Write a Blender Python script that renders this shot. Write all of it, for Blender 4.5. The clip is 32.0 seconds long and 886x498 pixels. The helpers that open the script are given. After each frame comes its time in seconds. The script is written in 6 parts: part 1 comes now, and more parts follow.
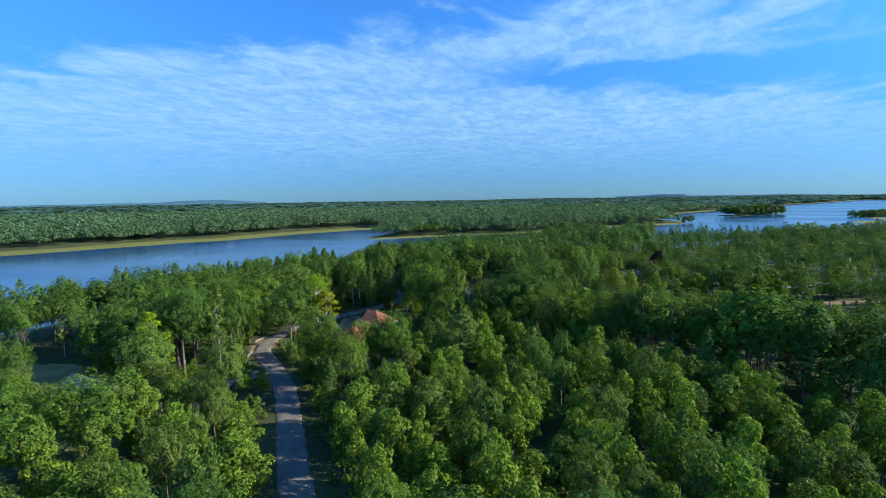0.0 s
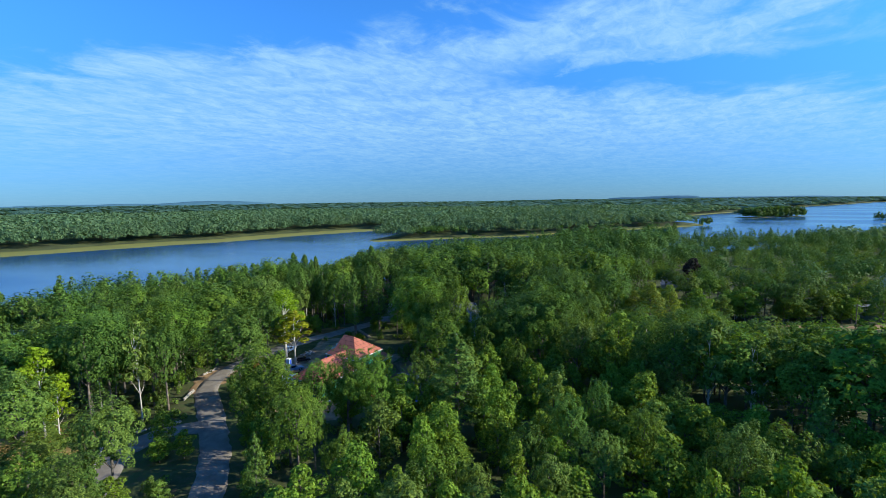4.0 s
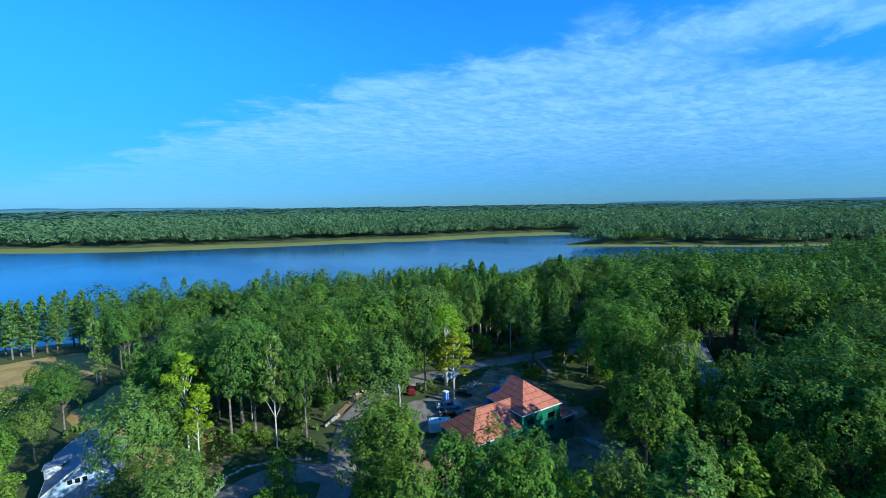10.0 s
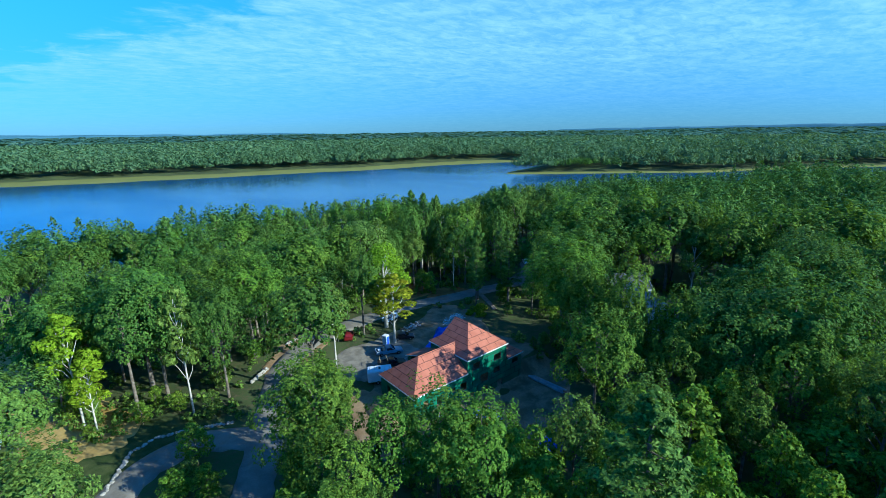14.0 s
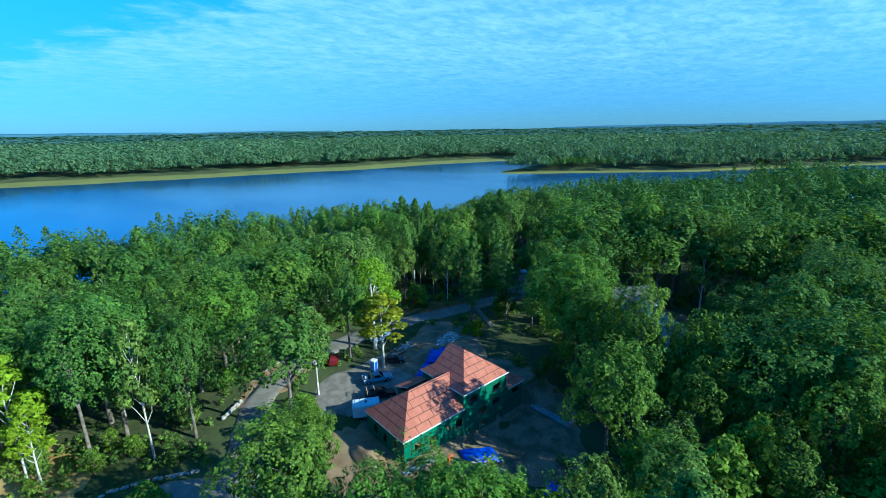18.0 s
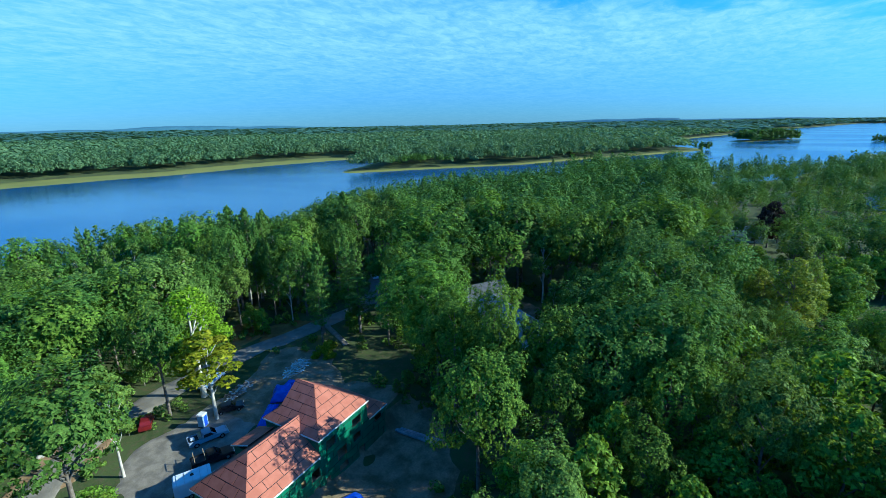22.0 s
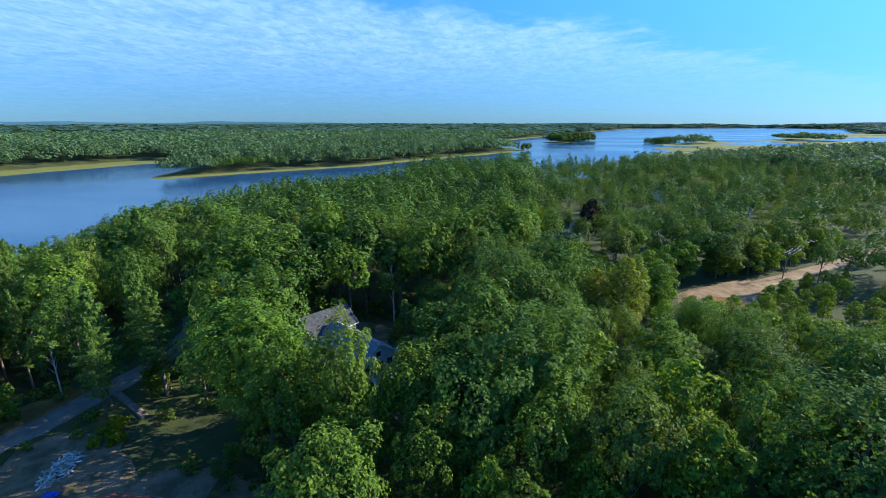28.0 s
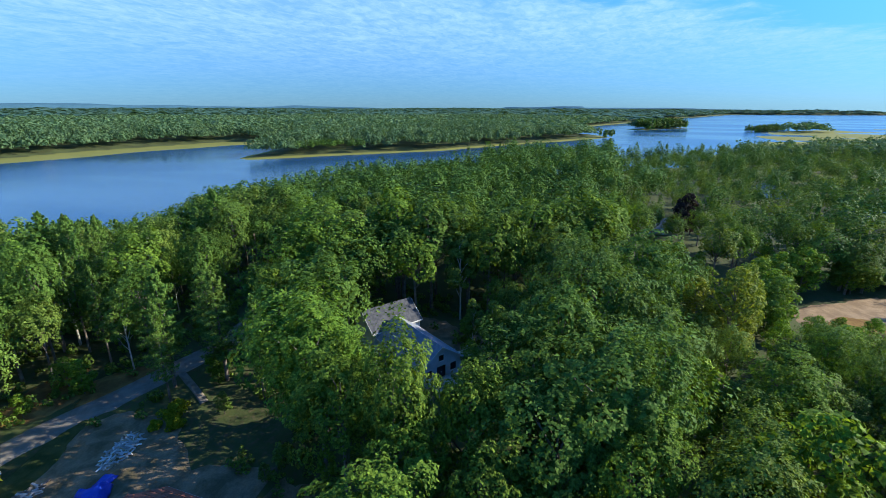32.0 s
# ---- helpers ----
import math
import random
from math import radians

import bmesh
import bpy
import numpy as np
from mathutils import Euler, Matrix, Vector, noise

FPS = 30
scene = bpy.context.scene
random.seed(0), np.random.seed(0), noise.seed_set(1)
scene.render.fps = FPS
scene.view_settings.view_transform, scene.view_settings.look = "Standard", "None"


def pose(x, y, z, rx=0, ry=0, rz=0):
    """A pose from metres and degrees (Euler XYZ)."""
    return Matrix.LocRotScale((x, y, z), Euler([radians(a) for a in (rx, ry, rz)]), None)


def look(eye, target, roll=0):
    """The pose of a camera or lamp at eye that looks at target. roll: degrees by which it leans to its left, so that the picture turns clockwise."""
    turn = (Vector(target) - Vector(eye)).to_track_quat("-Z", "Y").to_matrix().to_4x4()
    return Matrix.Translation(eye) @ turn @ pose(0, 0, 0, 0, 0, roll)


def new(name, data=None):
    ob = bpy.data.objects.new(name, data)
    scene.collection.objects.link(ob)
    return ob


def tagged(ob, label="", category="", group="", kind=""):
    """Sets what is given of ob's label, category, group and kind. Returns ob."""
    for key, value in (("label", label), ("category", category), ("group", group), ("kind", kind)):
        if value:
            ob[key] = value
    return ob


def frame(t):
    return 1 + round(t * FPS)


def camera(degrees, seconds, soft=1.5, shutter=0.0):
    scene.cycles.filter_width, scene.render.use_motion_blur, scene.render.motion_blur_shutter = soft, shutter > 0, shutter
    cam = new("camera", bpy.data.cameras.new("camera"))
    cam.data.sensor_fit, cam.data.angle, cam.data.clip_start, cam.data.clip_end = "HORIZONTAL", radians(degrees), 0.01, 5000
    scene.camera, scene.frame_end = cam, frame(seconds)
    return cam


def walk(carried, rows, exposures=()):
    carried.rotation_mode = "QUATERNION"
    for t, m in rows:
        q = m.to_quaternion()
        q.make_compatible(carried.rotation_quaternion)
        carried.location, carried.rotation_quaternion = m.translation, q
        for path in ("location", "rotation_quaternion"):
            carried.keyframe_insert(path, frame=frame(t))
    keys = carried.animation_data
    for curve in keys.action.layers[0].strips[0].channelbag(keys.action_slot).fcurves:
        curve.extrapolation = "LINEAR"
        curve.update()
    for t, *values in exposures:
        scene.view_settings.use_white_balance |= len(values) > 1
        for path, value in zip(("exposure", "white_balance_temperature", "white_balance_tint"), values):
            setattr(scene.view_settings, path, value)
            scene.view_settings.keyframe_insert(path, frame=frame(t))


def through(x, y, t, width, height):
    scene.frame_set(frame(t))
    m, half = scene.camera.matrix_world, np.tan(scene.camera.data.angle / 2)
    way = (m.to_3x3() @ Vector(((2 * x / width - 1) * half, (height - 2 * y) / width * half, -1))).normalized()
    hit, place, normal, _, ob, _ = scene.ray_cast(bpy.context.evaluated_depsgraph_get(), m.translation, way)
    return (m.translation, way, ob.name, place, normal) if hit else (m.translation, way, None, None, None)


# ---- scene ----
FOV = 89.06
cam = camera(FOV, 32.0, soft=0.5)
PATH = [  # seconds, x, y, z, yaw, pitch, roll in degrees
    (0, -97.32, -90.75, 46.54, -58.660, -6.276, -0.941),
    (0.5, -93.57, -89.55, 46.46, -58.559, -6.244, -0.933),
    (1, -89.89, -88.01, 46.34, -58.479, -6.178, -0.901),
    (1.5, -86.30, -86.34, 46.32, -58.463, -6.181, -0.869),
    (2, -82.74, -84.64, 46.03, -58.431, -6.148, -0.851),
    (2.5, -79.14, -82.91, 45.87, -57.960, -6.179, -0.833),
    (3, -75.60, -80.91, 45.76, -57.713, -6.133, -0.829),
    (3.5, -72.00, -78.82, 45.84, -57.842, -6.154, -0.824),
    (5.5, -60.20, -72.74, 44.77, -56.339, -5.925, -0.853),
    (6, -56.84, -70.51, 44.84, -55.930, -5.963, -0.859),
    (6.5, -53.41, -68.52, 44.96, -55.049, -6.023, -0.868),
    (7, -50.56, -66.61, 44.99, -52.846, -5.938, -0.882),
    (7.5, -48.59, -64.78, 45.00, -51.844, -5.823, -0.896),
    (8, -47.18, -63.38, 45.11, -50.552, -5.805, -0.909),
    (8.5, -46.39, -62.36, 44.96, -50.123, -5.806, -0.909),
    (9, -45.24, -61.38, 44.84, -46.952, -5.786, -0.886),
    (9.5, -44.00, -60.24, 44.87, -37.717, -5.643, -0.862),
    (10, -43.01, -58.87, 44.81, -32.755, -5.518, -0.838),
    (10.5, -42.54, -57.85, 44.91, -29.370, -5.480, -0.835),
    (11, -41.96, -56.61, 44.67, -32.998, -5.575, -0.865),
    (11.5, -41.13, -55.67, 44.58, -35.417, -6.230, -0.898),
    (12, -40.08, -54.79, 44.49, -37.536, -10.201, -0.929),
    (12.5, -39.23, -53.85, 44.46, -38.916, -14.028, -0.930),
    (13, -38.35, -52.77, 44.51, -39.571, -14.567, -0.898),
    (13.5, -37.36, -51.74, 44.49, -39.895, -14.618, -0.869),
    (14, -36.33, -50.86, 44.32, -40.064, -14.609, -0.856),
    (14.5, -35.53, -50.08, 44.55, -40.170, -14.700, -0.837),
    (16.5, -32.45, -46.49, 44.70, -40.677, -14.846, -0.819),
    (17, -31.76, -45.70, 45.18, -40.739, -14.912, -0.841),
    (17.5, -31.08, -44.81, 45.43, -40.820, -14.891, -0.879),
    (18, -30.49, -44.25, 45.78, -40.907, -14.903, -0.919),
    (18.5, -29.79, -43.57, 45.98, -41.606, -14.983, -0.957),
    (19, -29.09, -42.85, 45.98, -43.788, -15.054, -1.018),
    (19.5, -28.27, -42.27, 46.05, -47.292, -15.213, -1.094),
    (20, -27.41, -41.66, 46.12, -51.751, -15.344, -1.171),
    (20.5, -26.50, -41.07, 46.17, -55.802, -15.469, -1.233),
    (21, -25.47, -40.33, 46.05, -58.136, -15.486, -1.257),
    (21.5, -24.53, -39.79, 45.97, -59.544, -15.499, -1.208),
    (22, -23.66, -39.27, 45.84, -60.441, -15.500, -1.172),
    (22.5, -22.78, -38.83, 45.83, -62.693, -15.540, -1.120),
    (23, -21.95, -38.44, 45.91, -66.400, -15.574, -1.069),
    (23.5, -21.11, -38.10, 46.12, -69.403, -15.684, -0.993),
    (24, -20.13, -37.68, 46.19, -73.486, -15.751, -0.888),
    (24.5, -19.11, -37.27, 46.28, -76.841, -15.798, -0.778),
    (25, -17.72, -36.99, 46.30, -78.314, -15.816, -0.682),
    (25.5, -16.60, -36.90, 46.30, -79.042, -15.768, -0.613),
    (26, -15.42, -36.64, 46.24, -79.595, -15.722, -0.537),
    (26.5, -14.29, -36.42, 46.20, -79.862, -15.732, -0.446),
    (28.5, -10.33, -35.51, 46.29, -80.365, -15.668, -0.129),
    (29, -9.19, -35.28, 46.33, -79.835, -15.616, -0.092),
    (29.5, -8.09, -34.97, 46.35, -78.611, -15.594, -0.047),
    (30, -7.03, -34.46, 46.20, -75.585, -15.483, -0.011),
    (30.5, -5.85, -34.01, 46.02, -72.828, -15.383, 0.011),
    (31, -4.89, -33.53, 46.04, -71.827, -15.354, 0.028),
    (31.5, -4.05, -33.55, 45.75, -71.419, -15.300, 0.062),
    (32, -3.10, -33.45, 45.60, -71.063, -17.450, 0.068),
]



def heading(x, y, z, yaw, pitch, roll):
    a, b = radians(yaw), radians(pitch)
    way = Vector((-math.sin(a) * math.cos(b), math.cos(a) * math.cos(b), math.sin(b)))
    eye = Vector((x, y, z))
    return look(eye, eye + way, roll)


walk(cam, [(row[0], heading(*row[1:])) for row in PATH], exposures=[(0.0, 0.66, 6450, 9), (6.0, 0.66, 6300, 7), (9.0, 0.62, 5650, 0), (10.5, 0.60, 5400, -4), (13.0, 0.75, 5400, -6),
     (17.0, 0.82, 5250, -10), (19.0, 0.85, 5200, -12), (21.5, 0.85, 5350, -9), (24.0, 0.85, 5750, 0), (26.0, 0.87, 6200, 5), (29.0, 0.86, 6450, 10), (32.0, 0.88, 6550, 9)])

# ---- world and sun ----
SUN_AZ = math.atan2(0.46, -0.89)      # compass angle of the sun, from +y towards +x
SUN_EL = radians(25)
world = bpy.data.worlds.new("world")
scene.world = world
world.use_nodes = True


def nodes_of(tree):
    tree.nodes.clear()
    return tree.nodes, tree.links


def math_node(tree, op, a, b=None, c=None):
    n = tree.nodes.new("ShaderNodeMath")
    n.operation = op
    for i, v in enumerate((a, b, c)):
        if v is None:
            continue
        if isinstance(v, (int, float)):
            n.inputs[i].default_value = v
        else:
            tree.links.new(v, n.inputs[i])
    return n.outputs[0]


def smooth(tree, v, lo, hi):
    n = tree.nodes.new("ShaderNodeMapRange")
    n.interpolation_type = "SMOOTHSTEP"
    tree.links.new(v, n.inputs[0])
    n.inputs[1].default_value, n.inputs[2].default_value = lo, hi
    return n.outputs[0]


def noise_tex(tree, vec, scale, detail=4.0, rough=0.55, distort=0.0):
    n = tree.nodes.new("ShaderNodeTexNoise")
    if vec is not None:
        tree.links.new(vec, n.inputs["Vector"])
    n.inputs["Scale"].default_value, n.inputs["Detail"].default_value = scale, detail
    n.inputs["Roughness"].default_value, n.inputs["Distortion"].default_value = rough, distort
    return n.outputs["Fac"]


def mix_col(tree, fac, a, b, kind="MIX"):
    n = tree.nodes.new("ShaderNodeMix")
    n.data_type, n.blend_type = "RGBA", kind
    for sock, v in ((n.inputs[0], fac), (n.inputs[6], a), (n.inputs[7], b)):
        if isinstance(v, (int, float)):
            sock.default_value = v
        elif isinstance(v, tuple):
            sock.default_value = (*v[:3], 1)
        else:
            tree.links.new(v, sock)
    return n.outputs[2]


def build_world():
    t = world.node_tree
    nodes, links = nodes_of(t)
    sky = nodes.new("ShaderNodeTexSky")
    sky.sky_type = "NISHITA"
    sky.sun_disc = False
    sky.sun_elevation, sky.sun_rotation = SUN_EL, SUN_AZ
    sky.air_density, sky.dust_density, sky.ozone_density = 1.0, 0.25, 3.0
    co = nodes.new("ShaderNodeTexCoord")
    sep = nodes.new("ShaderNodeSeparateXYZ")
    links.new(co.outputs["Generated"], sep.inputs[0])
    up = math_node(t, "ADD", math_node(t, "MAXIMUM", sep.outputs[2], 0.0), 0.06)
    comb = nodes.new("ShaderNodeCombineXYZ")
    links.new(math_node(t, "DIVIDE", sep.outputs[0], up), comb.inputs[0])
    links.new(math_node(t, "DIVIDE", sep.outputs[1], up), comb.inputs[1])
    # a thin sheet of rippled cloud on a plane overhead: a ragged front band, a blue gap that widens, and the main sheet
    px, py = math_node(t, "DIVIDE", sep.outputs[0], up), math_node(t, "DIVIDE", sep.outputs[1], up)
    across = math_node(t, "ADD", px, math_node(t, "MULTIPLY", py, 0.433))
    along = math_node(t, "SUBTRACT", py, math_node(t, "MULTIPLY", px, 0.433))
    big = noise_tex(t, comb.outputs[0], 0.75, 4.0, 0.55, 0.5)
    mid = noise_tex(t, comb.outputs[0], 2.6, 6.0, 0.62, 0.5)
    wave_map = nodes.new("ShaderNodeMapping")
    links.new(comb.outputs[0], wave_map.inputs[0])
    wave_map.inputs["Rotation"].default_value = (0, 0, radians(28))
    wave_map.inputs["Scale"].default_value = (1.0, 1.7, 1.0)
    fine = noise_tex(t, wave_map.outputs[0], 6.0, 6.0, 0.66, 0.6)
    ragged = math_node(t, "ADD", math_node(t, "MULTIPLY", math_node(t, "SUBTRACT", big, 0.5), 1.5), math_node(t, "MULTIPLY", math_node(t, "SUBTRACT", mid, 0.5), 1.3))
    edge = math_node(t, "ADD", across, ragged)
    drop = math_node(t, "MULTIPLY", math_node(t, "MAXIMUM", math_node(t, "SUBTRACT", -0.5, along), 0.0), 0.18)
    main = smooth(t, math_node(t, "SUBTRACT", edge, drop), 3.45, 4.15)
    joined = smooth(t, math_node(t, "ADD", along, math_node(t, "MULTIPLY", ragged, 0.8)), -0.5, 0.7)
    open_gap = math_node(t, "MULTIPLY", smooth(t, edge, 2.9, 3.25), math_node(t, "SUBTRACT", 1.0, joined))
    band = math_node(t, "MULTIPLY", smooth(t, edge, 2.2, 2.75), math_node(t, "SUBTRACT", 1.0, open_gap))
    band = math_node(t, "MULTIPLY", band, smooth(t, math_node(t, "ADD", along, ragged), -2.3, -1.2))
    sheet = math_node(t, "MAXIMUM", band, main)
    body = smooth(t, math_node(t, "ADD", math_node(t, "MULTIPLY", mid, 0.5), math_node(t, "MULTIPLY", fine, 0.6)), 0.36, 0.78)
    cover = math_node(t, "MULTIPLY", sheet, math_node(t, "ADD", math_node(t, "MULTIPLY", body, 0.58), 0.30))
    fade = smooth(t, sep.outputs[2], 0.02, 0.17)
    cover = math_node(t, "MULTIPLY", cover, math_node(t, "ADD", math_node(t, "MULTIPLY", fade, 0.78), 0.22))
    grade = mix_col(t, smooth(t, sep.outputs[2], 0.0, 0.38), SKY_LOW, SKY_HIGH)
    tint = mix_col(t, 1.0, sky.outputs[0], grade, "MULTIPLY")
    col = mix_col(t, cover, tint, CLOUD)
    bg = nodes.new("ShaderNodeBackground")
    links.new(col, bg.inputs[0])
    bg.inputs[1].default_value = SKY_STRENGTH
    out = nodes.new("ShaderNodeOutputWorld")
    links.new(bg.outputs[0], out.inputs[0])


SKY_STRENGTH = 0.075
SKY_LOW, SKY_HIGH = (0.24, 0.575, 1.22), (0.50, 1.35, 2.35)
CLOUD = (3.6, 6.2, 8.2)
build_world()

sun = new("sun", bpy.data.lights.new("sun", "SUN"))
sun.data.energy, sun.data.angle, sun.data.color = 4.9, radians(0.5), (1.0, 0.93, 0.80)
s_dir = Vector((math.sin(SUN_AZ) * math.cos(SUN_EL), math.cos(SUN_AZ) * math.cos(SUN_EL), math.sin(SUN_EL)))
sun.matrix_world = look(s_dir * 300, (0, 0, 0))


# ---- materials ----
def material(name, rough=0.8, spec=0.3, metal=0.0):
    m = bpy.data.materials.new(name)
    m.use_nodes = True
    t = m.node_tree
    b = t.nodes["Principled BSDF"]
    b.inputs["Roughness"].default_value = rough
    b.inputs["Specular IOR Level"].default_value = spec
    b.inputs["Metallic"].default_value = metal
    return m, t, b


def position(t, obj=False):
    if obj:
        return t.nodes.new("ShaderNodeTexCoord").outputs["Object"]
    return t.nodes.new("ShaderNodeNewGeometry").outputs["Position"]


def bump(t, b, height, strength=0.3, dist=0.05):
    n = t.nodes.new("ShaderNodeBump")
    n.inputs["Strength"].default_value, n.inputs["Distance"].default_value = strength, dist
    t.links.new(height, n.inputs["Height"])
    t.links.new(n.outputs[0], b.inputs["Normal"])


def mottled(name, c1, c2, scale, rough=0.8, spec=0.3, fine=0.35, relief=0.2, metal=0.0, obj=False):
    """Two tones at a broad scale and grain at a fine one."""
    m, t, b = material(name, rough, spec, metal)
    p = position(t, obj)
    broad = smooth(t, noise_tex(t, p, scale, 4.0, 0.6, 0.3), 0.34, 0.66)
    grain = noise_tex(t, p, scale * 11, 4.0, 0.7)
    col = mix_col(t, broad, c1, c2)
    lo = math_node(t, "ADD", math_node(t, "MULTIPLY", grain, 2 * fine), 1 - fine)
    comb = t.nodes.new("ShaderNodeCombineXYZ")
    for i in range(3):
        t.links.new(lo, comb.inputs[i])
    col = mix_col(t, 1.0, col, comb.outputs[0], "MULTIPLY")
    t.links.new(col, b.inputs["Base Color"])
    if relief:
        bump(t, b, grain, relief, 0.4 / max(scale, 0.2) * 0.1)
    return m


def foliage(name, dark, light, hue_spread=0.5, gloss=0.05, through=0.34, grain=3.2, stand=0.11, fleck=0.75):
    """Leaves: each leaf, each tree and each patch of the wood a little different."""
    m, t, b = material(name, 0.55, gloss)
    geo = t.nodes.new("ShaderNodeNewGeometry")
    info = t.nodes.new("ShaderNodeObjectInfo")
    patch = smooth(t, noise_tex(t, geo.outputs["Position"], stand, 2.0, 0.5), 0.3, 0.7)
    leaf = math_node(t, "MULTIPLY", math_node(t, "POWER", geo.outputs["Random Per Island"], 1.8), 1.05)
    tree = math_node(t, "MULTIPLY", info.outputs["Random"], 0.32)
    fac = math_node(t, "ADD", math_node(t, "ADD", leaf, tree), math_node(t, "MULTIPLY", patch, 0.25))
    col = mix_col(t, fac, dark, light)
    # single leaves within a spray
    tiny = noise_tex(t, geo.outputs["Position"], grain, 3.0, 0.7)
    speck = math_node(t, "ADD", math_node(t, "MULTIPLY", smooth(t, tiny, 0.30, 0.70), fleck), 1.0 - fleck * 0.5)
    comb = t.nodes.new("ShaderNodeCombineXYZ")
    for i in range(3):
        t.links.new(speck, comb.inputs[i])
    col = mix_col(t, 1.0, col, comb.outputs[0], "MULTIPLY")
    bump(t, b, tiny, 0.6, 0.12)
    hue = t.nodes.new("ShaderNodeHueSaturation")
    hue.inputs["Hue"].default_value = 0.5
    t.links.new(math_node(t, "ADD", math_node(t, "MULTIPLY", math_node(t, "SUBTRACT", info.outputs["Random"], 0.5), 0.05 * hue_spread), 0.5), hue.inputs["Hue"])
    t.links.new(col, hue.inputs["Color"])
    t.links.new(hue.outputs[0], b.inputs["Base Color"])
    tr = t.nodes.new("ShaderNodeBsdfTranslucent")
    t.links.new(mix_col(t, 1.0, hue.outputs[0], (1.25, 1.15, 0.5), "MULTIPLY"), tr.inputs[0])
    mx = t.nodes.new("ShaderNodeMixShader")
    mx.inputs[0].default_value = through
    out = t.nodes["Material Output"]
    t.links.new(b.outputs[0], mx.inputs[1])
    t.links.new(tr.outputs[0], mx.inputs[2])
    t.links.new(mx.outputs[0], out.inputs[0])
    return m


M_LEAF = foliage("broadleaf", (0.040, 0.096, 0.015), (0.160, 0.262, 0.034))
M_LEAF_YOUNG = foliage("young_leaf", (0.052, 0.114, 0.016), (0.200, 0.310, 0.036))
M_LEAF_DEEP = foliage("deep_green_leaf", (0.034, 0.086, 0.018), (0.122, 0.215, 0.038))
# leaf tone lowered to carry the shade on the crowns' visible sides
M_LEAF_WOOD_SHADE = foliage("shade_toned_wood_leaf", (0.027, 0.070, 0.016), (0.110, 0.192, 0.036), through=0.20, grain=1.6, fleck=0.8)
M_LEAF_OLIVE = foliage("olive_leaf", (0.100, 0.150, 0.022), (0.265, 0.315, 0.050))
M_LEAF_PALE = foliage("pale_leaf", (0.058, 0.114, 0.024), (0.180, 0.268, 0.050))
M_LEAF_LIME = foliage("lime_leaf", (0.110, 0.200, 0.010), (0.240, 0.360, 0.020))
M_LEAF_GOLD = foliage("golden_leaf", (0.130, 0.180, 0.010), (0.300, 0.320, 0.020))
M_LEAF_PURPLE = foliage("purple_leaf", (0.016, 0.014, 0.014), (0.042, 0.032, 0.030))
M_NEEDLE = foliage("pine_needle", (0.048, 0.112, 0.024), (0.165, 0.280, 0.054), 0.4, 0.05, 0.30)
# These two leaf greens lean blue, with distance haze mixed into the colour.
M_FAR_HAZE = foliage("haze_tinted_far_leaf", (0.054, 0.126, 0.060), (0.132, 0.222, 0.098), 0.5, 0.05, 0.3, 0.35, 0.016, 0.45)
M_HORIZON_HAZE = foliage("haze_tinted_horizon_leaf", (0.052, 0.122, 0.088), (0.105, 0.190, 0.128), 0.4, 0.05, 0.3, 0.12, 0.008, 0.4)
M_BARK = mottled("grey_brown_bark", (0.10, 0.08, 0.06), (0.20, 0.17, 0.14), 1.5)
M_BARK_PALE = mottled("pale_birch_bark", (0.38, 0.35, 0.30), (0.55, 0.52, 0.46), 1.2)
# Hill blues stand in for aerial haze, paler for the farther ridge.
M_HILL = mottled("haze_tinted_hill", (0.055, 0.135, 0.175), (0.070, 0.160, 0.200), 0.006, 0.95, 0.1, 0.25, 0.0)
M_HILL_FAR = mottled("haze_tinted_far_hill", (0.105, 0.235, 0.330), (0.125, 0.265, 0.360), 0.004, 0.95, 0.1, 0.12, 0.0)


def build_ground_material():
    m, t, b = material("forest_floor", 0.95, 0.15)
    p = position(t)
    n1 = smooth(t, noise_tex(t, p, 0.05, 5.0, 0.6, 0.4), 0.35, 0.65)
    n2 = noise_tex(t, p, 0.9, 6.0, 0.7)
    col = mix_col(t, n1, (0.045, 0.062, 0.022), (0.080, 0.105, 0.034))
    col = mix_col(t, smooth(t, n2, 0.45, 0.75), col, (0.105, 0.080, 0.048))
    # salt grass fringe just above the waterline, woods above it
    sep = t.nodes.new("ShaderNodeSeparateXYZ")
    t.links.new(p, sep.inputs[0])
    zz = math_node(t, "ADD", sep.outputs[2], math_node(t, "MULTIPLY", noise_tex(t, p, 0.02, 4.0), 0.5))
    fringe = math_node(t, "SUBTRACT", 1.0, smooth(t, zz, -3.85, -3.3))
    grass = mix_col(t, noise_tex(t, p, 0.03, 6.0, 0.65), (0.12, 0.145, 0.032), (0.25, 0.235, 0.060))
    col = mix_col(t, fringe, col, grass)
    t.links.new(col, b.inputs["Base Color"])
    bump(t, b, n2, 0.4, 0.3)
    return m


M_GROUND = build_ground_material()


